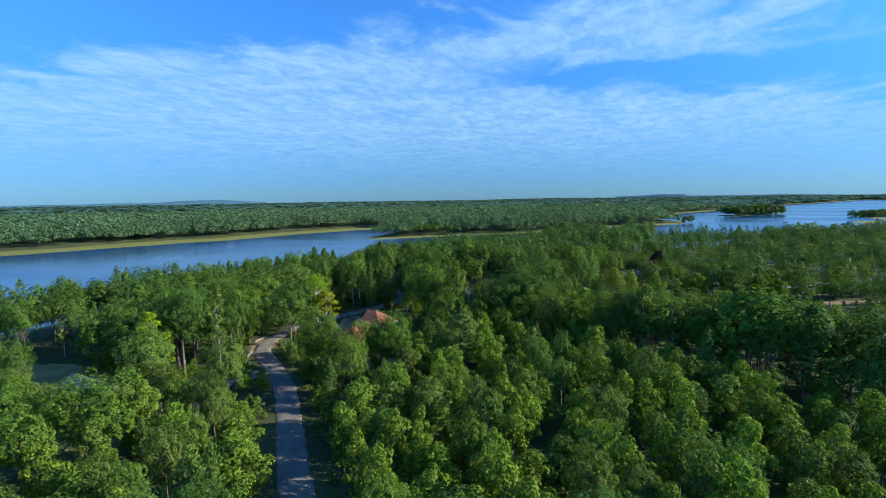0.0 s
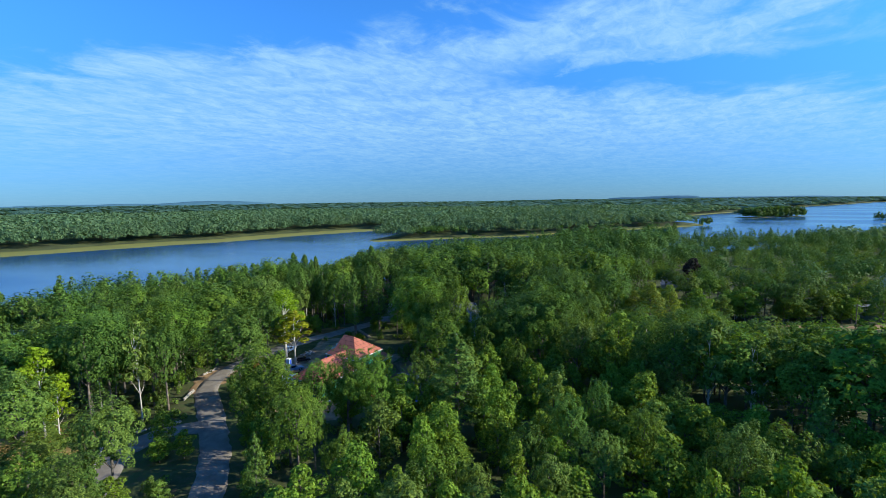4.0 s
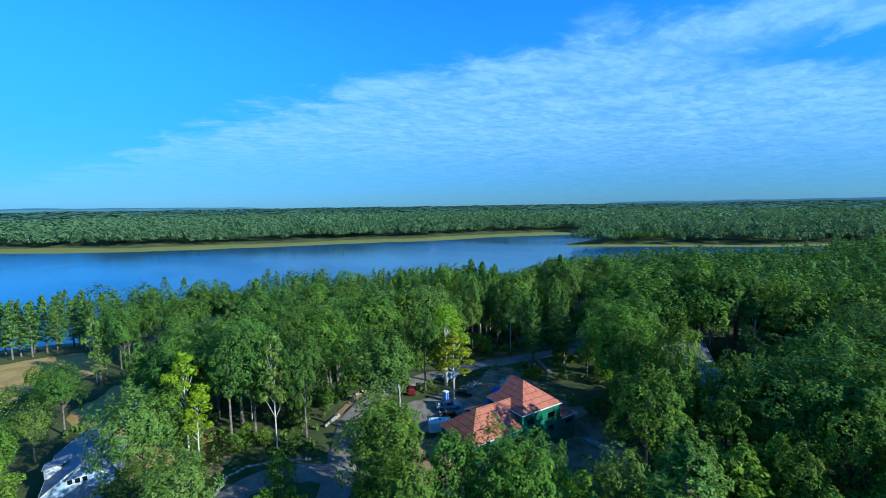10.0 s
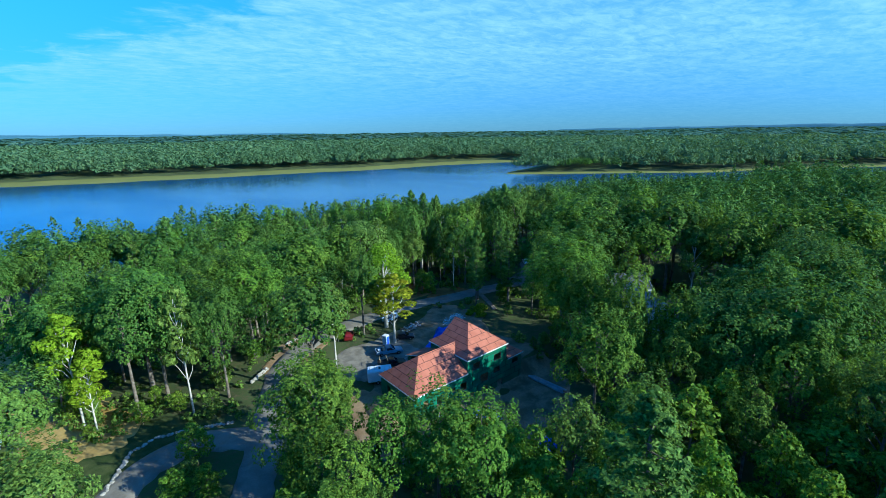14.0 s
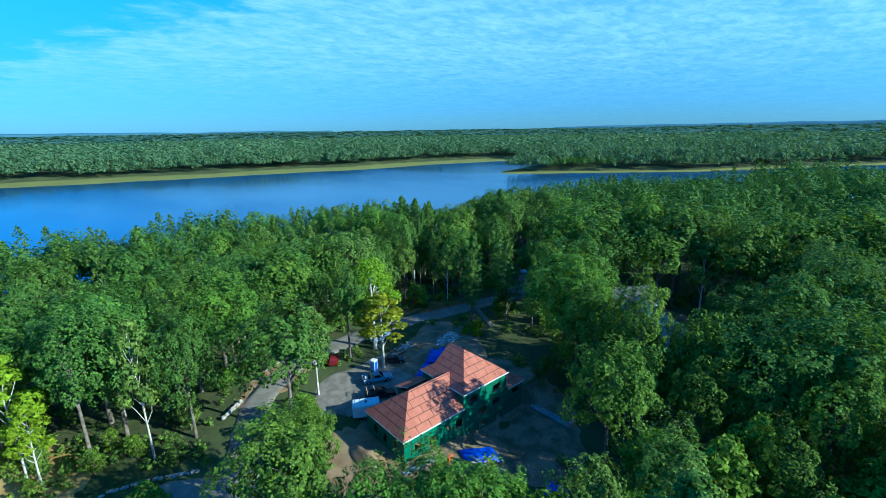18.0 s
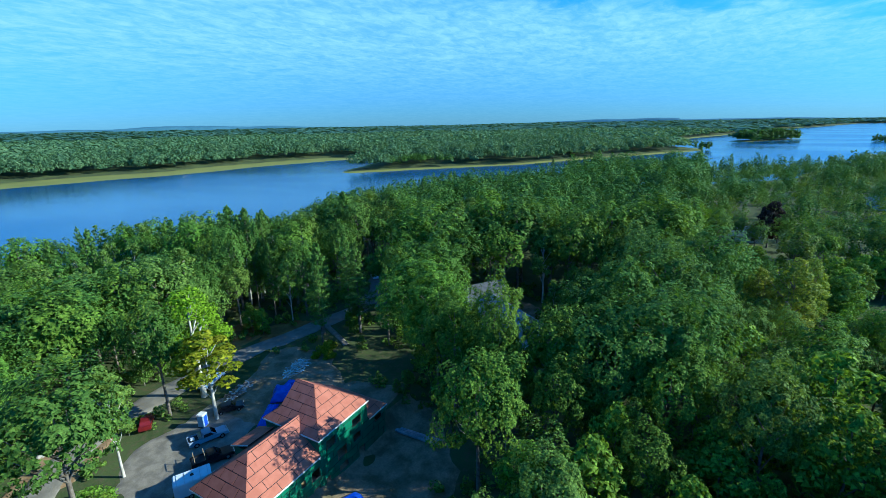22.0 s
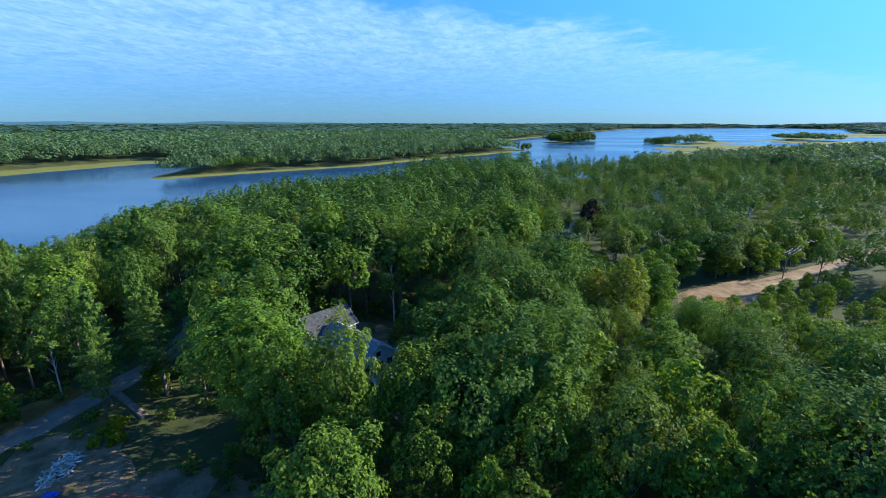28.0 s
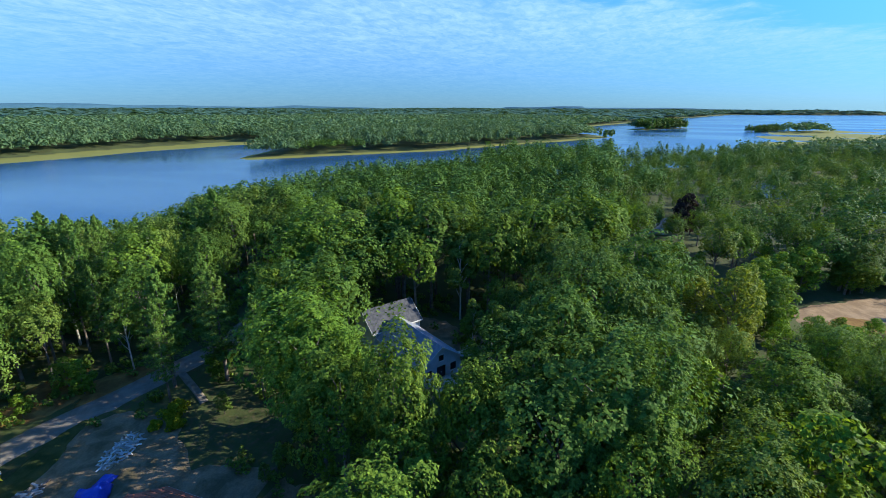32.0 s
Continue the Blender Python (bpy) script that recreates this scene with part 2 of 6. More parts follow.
def build_water_material():
    m, t, b = material("river_water", 0.10, 0.5)
    b.inputs["Base Color"].default_value = (0.012, 0.066, 0.160, 1)
    b.inputs["IOR"].default_value = 1.33
    p = position(t)
    mp = t.nodes.new("ShaderNodeMapping")
    mp.inputs["Scale"].default_value = (1.0, 0.5, 1.0)
    t.links.new(p, mp.inputs[0])
    wave = noise_tex(t, mp.outputs[0], 0.35, 5.0, 0.65)
    swell = smooth(t, noise_tex(t, mp.outputs[0], 0.008, 4.0, 0.5), 0.35, 0.65)
    bump(t, b, wave, 0.28, 0.35)
    r = math_node(t, "ADD", math_node(t, "MULTIPLY", swell, 0.12), 0.10)
    t.links.new(r, b.inputs["Roughness"])
    return m


M_WATER = build_water_material()
M_GRAVEL = mottled("grey_gravel", (0.16, 0.138, 0.108), (0.26, 0.225, 0.175), 0.5)
M_DIRT = mottled("bare_earth", (0.110, 0.092, 0.045), (0.27, 0.195, 0.115), 0.32, fine=0.55, relief=0.5)
M_SAND = mottled("tan_dirt", (0.20, 0.125, 0.060), (0.31, 0.21, 0.112), 0.3)
M_DRYGRASS = mottled("dry_mown_grass", (0.32, 0.205, 0.060), (0.43, 0.30, 0.10), 0.15)
M_PANEL_RED = mottled("red_roof_sheathing", (0.350, 0.112, 0.066), (0.415, 0.142, 0.086), 0.9, 0.7, 0.3, 0.10, 0.05)
M_PANEL_GREEN = mottled("green_wall_sheathing", (0.010, 0.120, 0.062), (0.016, 0.150, 0.080), 0.9, 0.6, 0.3, 0.10, 0.05)
M_TAPE = mottled("black_seam_tape", (0.012, 0.012, 0.012), (0.025, 0.024, 0.022), 2.0, 0.6)
M_WHITE = mottled("white_trim_paint", (0.62, 0.62, 0.60), (0.72, 0.72, 0.70), 1.2, 0.5, 0.4, 0.06, 0.03)
M_TARP = mottled("blue_tarp", (0.010, 0.045, 0.42), (0.018, 0.075, 0.55), 0.8, 0.40, 0.5, 0.15, 0.3)
M_LUMBER = mottled("raw_lumber", (0.36, 0.25, 0.13), (0.48, 0.35, 0.20), 1.5, 0.8)
M_GREY_POLE = mottled("grey_plastic_pipe", (0.22, 0.25, 0.28), (0.34, 0.37, 0.40), 1.0, 0.5)
M_STONE = mottled("pale_field_stone", (0.24, 0.22, 0.19), (0.40, 0.37, 0.32), 1.4, 0.85, 0.3, 0.3, 0.4)
M_RUBBER = mottled("black_rubber", (0.012, 0.012, 0.012), (0.022, 0.022, 0.022), 3.0, 0.8, 0.2, 0.2, 0.05)
M_STEEL = mottled("bright_steel", (0.45, 0.46, 0.48), (0.58, 0.59, 0.60), 3.0, 0.35, 0.5, 0.1, 0.02, 0.9)
M_SILVER = mottled("silver_blue_paint", (0.22, 0.28, 0.36), (0.27, 0.33, 0.42), 0.6, 0.30, 0.5, 0.05, 0.0)
M_NAVY = mottled("dark_paint", (0.010, 0.011, 0.014), (0.018, 0.018, 0.022), 0.6, 0.30, 0.5, 0.05, 0.0)
M_RED = mottled("red_paint", (0.13, 0.010, 0.012), (0.17, 0.014, 0.016), 0.6, 0.30, 0.5, 0.05, 0.0)
M_SKY_PAINT = mottled("pale_blue_paint", (0.30, 0.42, 0.55), (0.36, 0.48, 0.62), 0.6, 0.35, 0.5, 0.05, 0.0)
M_TRAILER = mottled("white_trailer_skin", (0.55, 0.60, 0.64), (0.64, 0.68, 0.72), 0.8, 0.4, 0.5, 0.05, 0.02)
M_ORANGE = mottled("orange_machine_paint", (0.50, 0.10, 0.012), (0.58, 0.14, 0.020), 0.9, 0.45, 0.5, 0.12, 0.02)
M_CREAM = mottled("cream_machine_paint", (0.42, 0.36, 0.18), (0.52, 0.46, 0.25), 0.9, 0.45, 0.5, 0.12, 0.02)
M_DARK = mottled("dark_machine_steel", (0.020, 0.020, 0.022), (0.045, 0.043, 0.040), 2.0, 0.6, 0.4)
M_SHINGLE = mottled("grey_blue_shingles", (0.19, 0.215, 0.25), (0.26, 0.285, 0.32), 1.6, 0.85, 0.2, 0.3, 0.3)
# darker copy of the shingles, tree shade put into the colour
M_SHINGLE_SHADE = mottled("shade_toned_shingles", (0.055, 0.060, 0.070), (0.10, 0.105, 0.115), 1.6, 0.85, 0.2, 0.3, 0.3)
M_SIDING = mottled("pale_siding", (0.52, 0.55, 0.56), (0.60, 0.62, 0.63), 0.8, 0.6, 0.3, 0.06, 0.05)
M_SIDING_BLUE = mottled("light_blue_siding", (0.34, 0.48, 0.60), (0.40, 0.54, 0.66), 0.8, 0.6, 0.3, 0.06, 0.05)
M_CONCRETE = mottled("grey_concrete", (0.26, 0.25, 0.23), (0.34, 0.33, 0.31), 0.9, 0.85)
M_ASPHALT = mottled("worn_grey_road", (0.170, 0.150, 0.120), (0.235, 0.210, 0.170), 0.35, 0.9, 0.2, 0.2, 0.3)
# Grass colour set low to include the shade of the trees above.
M_LAWN = mottled("shade_toned_lawn", (0.036, 0.056, 0.016), (0.075, 0.088, 0.030), 0.4, 0.95, 0.1, 0.4, 0.4)
M_RUSSET = mottled("russet_weeds", (0.16, 0.085, 0.030), (0.26, 0.16, 0.05), 0.35, 0.95, 0.1, 0.4, 0.4)
M_SCRAP = mottled("pale_scrap_wood", (0.34, 0.32, 0.29), (0.52, 0.50, 0.47), 2.0, 0.8)


def glass_material():
    m, t, b = material("dark_window_glass", 0.05, 0.5)
    b.inputs["Base Color"].default_value = (0.012, 0.016, 0.020, 1)
    return m


M_GLASS = glass_material()


# ---- mesh helpers ----
def part(name, bm, mat, parent=None, label=""):
    me = bpy.data.meshes.new(name)
    bm.to_mesh(me)
    bm.free()
    me.materials.append(mat)
    ob = new(name, me)
    ob.parent = parent
    if label:
        tagged(ob, label)
    return ob


def mesh_of(name, v, f, mat, flat=True):
    """A mesh from arrays: v (n, 3), f (m, 3 or 4)."""
    me = bpy.data.meshes.new(name)
    v, f = np.asarray(v, np.float32), np.asarray(f, np.int32)
    me.vertices.add(len(v))
    me.vertices.foreach_set("co", v.ravel())
    k = f.shape[1]
    me.loops.add(f.size)
    me.loops.foreach_set("vertex_index", f.ravel())
    me.polygons.add(len(f))
    me.polygons.foreach_set("loop_start", np.arange(0, f.size, k, dtype=np.int32))
    me.update(calc_edges=True)
    if not flat:
        me.polygons.foreach_set("use_smooth", np.ones(len(f), bool))
    me.materials.append(mat)
    return me


# ---- the land: one sheet, cut by the river and the bay ----
WATER_Z = -5.0
RIVER = [(-520, 980), (-276, 735), (-108, 610), (-5, 570), (112, 537), (220, 512), (290, 486), (385, 482), (512, 448), (545, 432), (600, 430),
         (600, 400), (470, 350), (372, 318), (369, 300), (406, 267), (449, 227), (522, 156), (626, 99), (763, 13), (835, -26), (900, -40), (1000, 20), (1250, 40),
         (1500, -40), (2400, -330), (4150, -950), (4250, -2000), (3700, -2250), (2400, -1560), (1850, -1010), (1560, -800), (1480, -720), (1260, -430), (1100, -320), (949, -292), (905, -310),
         (700, -200), (560, -150), (450, -105), (410, -60), (368, -10), (320, 38), (262, 72), (205, 96), (150, 116), (112, 118), (75, 132), (40, 140),
         (0, 152), (-100, 160), (-300, 230), (-520, 330)]
ISLANDS = [(1222, -118, 1360, -225, 30), (838, -24, 880, -50, 6)]
WOOD_EDGE = ((90, 122, 160, 226, 300, 346, 496, 690, 950, 1400), (420, 455, 516, 564, 610, 654, 790, 917, 1100, 1400))


def wood_edge(y):
    """Where the wood on the south side gives way to open marsh."""
    return np.interp(-np.asarray(y, float), *WOOD_EDGE)


def shore_distance(x, y):
    """Metres to the shore: positive on land."""
    px, py = np.asarray(x, float).ravel(), np.asarray(y, float).ravel()
    best, inside = np.full(len(px), 1e9), np.zeros(len(px), bool)
    for (x0, y0), (x1, y1) in zip(RIVER, RIVER[1:] + RIVER[:1]):
        dx, dy = x1 - x0, y1 - y0
        s = np.clip(((px - x0) * dx + (py - y0) * dy) / (dx * dx + dy * dy), 0, 1)
        best = np.minimum(best, np.hypot(px - x0 - s * dx, py - y0 - s * dy))
        inside ^= ((y0 > py) != (y1 > py)) & (px < dx * (py - y0) / (dy if dy else 1e-9) + x0)
    d = np.where(inside, -best, best)
    for x0, y0, x1, y1, r in ISLANDS:
        dx, dy = x1 - x0, y1 - y0
        s = np.clip(((px - x0) * dx + (py - y0) * dy) / (dx * dx + dy * dy), 0, 1)
        d = np.maximum(d, r - np.hypot(px - x0 - s * dx, py - y0 - s * dy))
    return d.reshape(np.shape(x))


def wave(x, y, size, seed):
    """A smooth, cheap, repeatable unevenness between -1 and 1."""
    rng = np.random.RandomState(seed)
    out = 0
    for _ in range(5):
        a, p, k = rng.uniform(0, 6.283), rng.uniform(0, 6.283), rng.uniform(0.6, 1.5)
        out = out + np.sin((np.cos(a) * x + np.sin(a) * y) * 6.283 * k / size + p)
    return out / 5


def land(x, y):
    """Height of the land."""
    x, y = np.asarray(x, float), np.asarray(y, float)
    d = shore_distance(x, y) + 4 * wave(x, y, 90, 3)
    far = np.hypot(x - 20, y)
    bank = (y > 445) & (x < 560)                      # broad salt meadow along the far bank
    flat = np.where(bank, 58 + 14 * wave(x, y, 260, 5), 9)
    up = 1 - np.exp(-np.clip(d - flat, 0, None) / 28)
    z = WATER_Z + np.clip(d * 0.08, -3, 0.6) + np.clip(d / flat, 0, 1) * 0.5 + 3.9 * up
    quiet = np.clip((x - 120) / 80, 0, 1) * np.clip((120 - y) / 120, 0, 1)
    roll = np.clip((far - 160) / 300, 0, 1) * np.clip((d - flat) / 120, 0, 1) * (1 - quiet)
    z = z + roll * (3 + 4 * wave(x, y, 420, 7))
    hills = np.clip((far - 1300) / 2600, 0, 1) ** 1.3 * np.clip(d / 300, 0, 1)
    z = z + hills * (13 + 8 * wave(x, y, 1500, 11) + 6 * wave(x, y, 600, 12))
    dip = np.clip((x - 1) / 16, 0, 1) * np.clip((62 - x) / 30, 0, 1) * np.clip((3 - y) / 4, 0, 1) * np.clip((y + 60) / 30, 0, 1)
    z = z - 2.8 * dip * dip * (3 - 2 * dip)            # the lot falls away along the front of the new house
    marsh = np.clip((x - wood_edge(y) - 10) / 60, 0, 1) * np.clip((-100 - y) / 40, 0, 1) * np.clip((3200 - far) / 400, 0, 1)
    return np.where(marsh > 0, np.minimum(z, WATER_Z + 0.05 + (1 - marsh) * 6 + 0.9 * wave(x, y, 260, 4) + 0.3 * wave(x, y, 90, 6)), z)


def build_ground():
    rings = np.concatenate([[0.01], np.geomspace(2.0, 300, 100), np.geomspace(303, 4950, 120)])
    turn = np.linspace(0, 2 * np.pi, 541)[:-1]
    r, a = np.meshgrid(rings, turn, indexing="ij")
    x, y = 20 + r * np.cos(a), r * np.sin(a)
    v = np.stack([x, y, land(x, y)], -1).reshape(-1, 3)
    n = len(turn)
    i, j = np.meshgrid(np.arange(len(rings) - 1), np.arange(n), indexing="ij")
    k = (j + 1) % n
    f = np.stack([i * n + j, (i + 1) * n + j, (i + 1) * n + k, i * n + k], -1).reshape(-1, 4)
    ob = new("ground", mesh_of("ground", v, f, M_GROUND, False))
    tagged(ob, "wooded ground with salt grass fringing the river banks", "ground", kind="structure")
    a = turn
    v = np.concatenate([[(20, 0, WATER_Z)], np.stack([20 + 4940 * np.cos(a), 4940 * np.sin(a), np.full(n, WATER_Z)], -1)])
    f = np.stack([np.zeros(n, int), 1 + np.arange(n), 1 + (np.arange(n) + 1) % n], -1)
    tagged(new("water", mesh_of("water", v, f, M_WATER)), "blue rippled river widening into a tidal bay", "water", kind="structure")


build_ground()


def distant_hills():
    """Low ridges beyond the last woods, aerial haze painted on as blue."""
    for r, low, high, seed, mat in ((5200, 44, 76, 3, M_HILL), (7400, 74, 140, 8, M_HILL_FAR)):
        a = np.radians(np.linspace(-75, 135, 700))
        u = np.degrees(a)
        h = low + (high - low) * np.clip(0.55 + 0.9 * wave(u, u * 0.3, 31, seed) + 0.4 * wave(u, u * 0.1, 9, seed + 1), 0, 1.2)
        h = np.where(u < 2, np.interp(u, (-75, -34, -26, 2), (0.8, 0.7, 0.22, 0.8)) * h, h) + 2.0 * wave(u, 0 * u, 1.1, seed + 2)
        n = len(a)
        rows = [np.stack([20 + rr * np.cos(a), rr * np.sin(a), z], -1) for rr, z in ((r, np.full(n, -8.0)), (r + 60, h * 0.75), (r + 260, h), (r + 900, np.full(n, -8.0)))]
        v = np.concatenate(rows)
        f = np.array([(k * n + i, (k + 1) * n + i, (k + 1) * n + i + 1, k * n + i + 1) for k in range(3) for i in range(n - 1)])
        tagged(new("backdrop", mesh_of("backdrop", v, f, mat, False)), "wooded hills on the horizon, tinted blue for haze", "hills", kind="structure")


distant_hills()


# ---- trees ----
def leaves(rng, p, out, size, slim=0.8, flat=0.0, droop=0.0, jitter=0.46):
    """Small three-cornered leaf sprays at p, turned roughly towards out."""
    n = len(p)
    nor = out + rng.normal(0, jitter, (n, 3)) + np.array([0, 0, 0.30 + flat])
    nor /= np.linalg.norm(nor, axis=1, keepdims=True) + 1e-9
    t = np.cross(nor, rng.normal(0, 1, (n, 3)))
    t /= np.linalg.norm(t, axis=1, keepdims=True) + 1e-9
    b = np.cross(nor, t)
    s = (size * rng.uniform(0.6, 1.4, n))[:, None]
    v = np.empty((n, 3, 3))
    v[:, 0] = p + t * s * 0.62 - nor * s * droop
    v[:, 1] = p - t * s * 0.40 + b * s * slim * 0.55
    v[:, 2] = p - t * s * 0.40 - b * s * slim * 0.55
    return v.reshape(-1, 3), np.arange(3 * n).reshape(-1, 3)


def sphere_dirs(rng, n, low=-0.5):
    z = rng.uniform(low, 1, n)
    a = rng.uniform(0, 2 * np.pi, n)
    r = np.sqrt(1 - z * z)
    return np.stack([r * np.cos(a), r * np.sin(a), z], -1)


def broad_crown(seed, radius, base, top, lobes, count, size, thin=0.0, flat=0.0, jitter=0.46):
    """A leafy crown between two heights: many uneven lobes, each a shell of leaf sprays, with gaps."""
    rng = np.random.RandomState(seed)
    h = top - base
    c, rad = [], []
    for i in range(lobes):
        u = (i + 0.5) / lobes
        lift = 0.12 + 0.80 * u
        wide = math.sin(math.pi * min(1, 0.22 + 0.72 * u)) ** 0.8
        a = i * 2.399 + rng.uniform(-0.5, 0.5)
        r = radius * wide * rng.uniform(0.35, 0.85 if lobes < 60 else 0.95) * (0.55 if u > 0.85 else 1)
        c.append((r * math.cos(a), r * math.sin(a), base + h * lift))
        rad.append(radius * rng.uniform(0.20, 0.40) * (1.0 if u < 0.8 else 0.8) * (1.15 if lobes < 24 else 1.0 if lobes < 60 else 0.72))
    c, rad = np.array(c), np.array(rad)
    c[:, 2] = np.minimum(c[:, 2], top - rad * 0.9)
    pick = rng.choice(lobes, count * 2, p=rad**2 / (rad**2).sum())
    d = sphere_dirs(rng, count * 2, -0.55)
    p = c[pick] + d * rad[pick, None] * rng.uniform(0.78, 1.08, (count * 2, 1)) * np.array([1, 1, 0.85])
    depth = np.min(np.linalg.norm((p[:, None] - c[None]) / rad[None, :, None], axis=2) + 10 * (np.arange(lobes)[None] == pick[:, None]), axis=1)
    keep = np.where(depth > 0.72)[0][:count]
    p, d = p[keep], d[keep]
    if thin:
        g = rng.uniform(0, 1, len(p)) > thin
        p, d = p[g], d[g]
    return leaves(rng, p, d, size, 0.8, flat, 0.0, jitter), c, rad


def dome_crown(seed, radius, base, top, lobes, count, size, jitter=0.34, low=-0.45):
    """A closed, domed crown as it shows from above and afar: a skin of leaf sprays over many small swellings."""
    rng = np.random.RandomState(seed)
    knob = sphere_dirs(rng, lobes, low)
    swell = rng.uniform(0.68, 1.18, lobes)
    d = sphere_dirs(rng, count, low)
    near = d @ knob.T
    pick = near.argmax(axis=1)
    ang = np.arccos(np.clip(near.max(axis=1), -1, 1))
    wide = 1.9 / math.sqrt(lobes)
    rise = np.sqrt(np.clip(1 - (ang / wide) ** 2, 0.0, 1))   # each swelling a small cap
    a = np.arctan2(d[:, 1], d[:, 0])
    lean = 1 + 0.17 * np.cos(a + rng.uniform(0, 6)) + 0.13 * np.cos(2 * a + rng.uniform(0, 6)) + 0.08 * np.cos(3 * a + rng.uniform(0, 6))
    r = (0.68 + 0.32 * rise) * swell[pick] * lean * rng.uniform(0.93, 1.04, count)
    mid = base + 0.48 * (top - base)
    p = d * r[:, None] * np.array([radius, radius, top - mid])
    p[:, 2] = np.minimum(p[:, 2] + mid, top + 0.05 * radius)
    out = d + 2.2 * (d - knob[pick])
    out /= np.linalg.norm(out, axis=1, keepdims=True)
    return leaves(rng, p, out, size, 0.85, 0.25, 0.0, jitter), knob * np.array([radius * 0.6, radius * 0.6, (top - mid) * 0.6]) + np.array([0, 0, mid]), swell


def pine_crown(seed, radius, base, top, tiers, count, size):
    """Single uneven boughs of needles round a stem, shorter and steeper towards a pointed tip."""
    rng = np.random.RandomState(seed)
    boughs = tiers * 5
    per = max(6, count // boughs)
    pts, outs, limbs = [], [], []
    for i in range(boughs):
        u = min(1.0, max(0.0, (i + rng.uniform(-0.8, 0.8)) / boughs))
        z = base + (top - base) * u * 0.97
        a = i * 2.399 + rng.uniform(-0.4, 0.4)
        L = (radius * (1 - u) ** 0.75 * (0.7 + 0.3 * min(1, u * 5)) + 0.35) * rng.uniform(0.55, 1.15)
        s = np.sqrt(rng.uniform(0.03, 1.0, per))
        side = rng.normal(0, 1, per) * 0.24 * L * (0.35 + s) * (1.2 - s)
        lift = L * (0.05 + 0.35 * u) * s + 0.10 * L * s**3 + rng.normal(0, 0.30, per) * (1.1 - 0.6 * s)
        x, y = np.cos(a) * L * s - np.sin(a) * side, np.sin(a) * L * s + np.cos(a) * side
        pts.append(np.stack([x, y, z + lift], -1))
        outs.append(np.stack([np.cos(a) * (0.3 + 0.6 * s), np.sin(a) * (0.3 + 0.6 * s), np.full(per, 0.45)], -1))
        limbs.append((a, z, L))
    p, o = np.concatenate(pts), np.concatenate(outs)
    p[:, 2] = np.minimum(p[:, 2], top)
    return leaves(rng, p, o, size, 0.5, 0.1, 0.15), limbs


def tube(path, radii, sides=6):
    """A tapered tube along points."""
    path = np.asarray(path, float)
    v, f = [], []
    for i, (p, r) in enumerate(zip(path, radii)):
        d = path[min(i + 1, len(path) - 1)] - path[max(i - 1, 0)]
        d /= np.linalg.norm(d) + 1e-9
        u = np.cross(d, (0.3, 1, 0.2))
        u /= np.linalg.norm(u)
        w = np.cross(d, u)
        for k in range(sides):
            a = 2 * np.pi * k / sides
            v.append(p + r * (np.cos(a) * u + np.sin(a) * w))
    for i in range(len(path) - 1):
        for k in range(sides):
            f.append((i * sides + k, i * sides + (k + 1) % sides, (i + 1) * sides + (k + 1) % sides, (i + 1) * sides + k))
    return np.array(v), np.array(f)


def join(parts):
    v, f, n = [], [], 0
    for a, b in parts:
        v.append(a)
        f.append(b + n)
        n += len(a)
    return np.concatenate(v), np.concatenate(f)


def broad_trunk(seed, height, girth, centres, sides=7, bare=0.0):
    rng = np.random.RandomState(seed + 500)
    h = height * 0.82
    lean = rng.uniform(-0.03, 0.03, 2) * h
    stem = [(lean[0] * u**2, lean[1] * u**2, h * u - 0.4 * (u == 0)) for u in np.linspace(0, 1, 6)]
    out = [tube(stem, girth * np.array([1.25, 0.95, 0.8, 0.62, 0.4, 0.15]), sides)]
    for c in centres[:: max(1, len(centres) // 9)]:
        z0 = max(height * 0.22, c[2] - 0.45 * np.hypot(c[0], c[1]) - height * 0.14)
        u = z0 / h
        s = np.array((lean[0] * u**2, lean[1] * u**2, z0))
        m = s * 0.45 + c * 0.55 + rng.normal(0, 0.25, 3)
        out.append(tube([s, m, c], girth * np.array([0.42, 0.26, 0.08]), 5))
    return join(out)


def pine_trunk(seed, height, girth, limbs):
    stem = [(0, 0, height * u - 0.4 * (u == 0)) for u in np.linspace(0, 0.99, 5)]
    out = [tube(stem, girth * np.array([1.2, 0.9, 0.7, 0.42, 0.08]), 7)]
    for a, z, L in limbs[::2]:
        out.append(tube([(0, 0, z), (0.5 * L * math.cos(a), 0.5 * L * math.sin(a), z + 0.02 * L), (L * 0.9 * math.cos(a), L * 0.9 * math.sin(a), z + 0.13 * L)], girth * np.array([0.22, 0.14, 0.04]), 4))
    return join(out)


def tree_kind(name, trunk, crown, bark, leaf):
    """Meshes of one tree form, to be set up many times."""
    return name, mesh_of("trunk", *trunk, bark, False), mesh_of("crown", *crown, leaf)


FORMS = {}


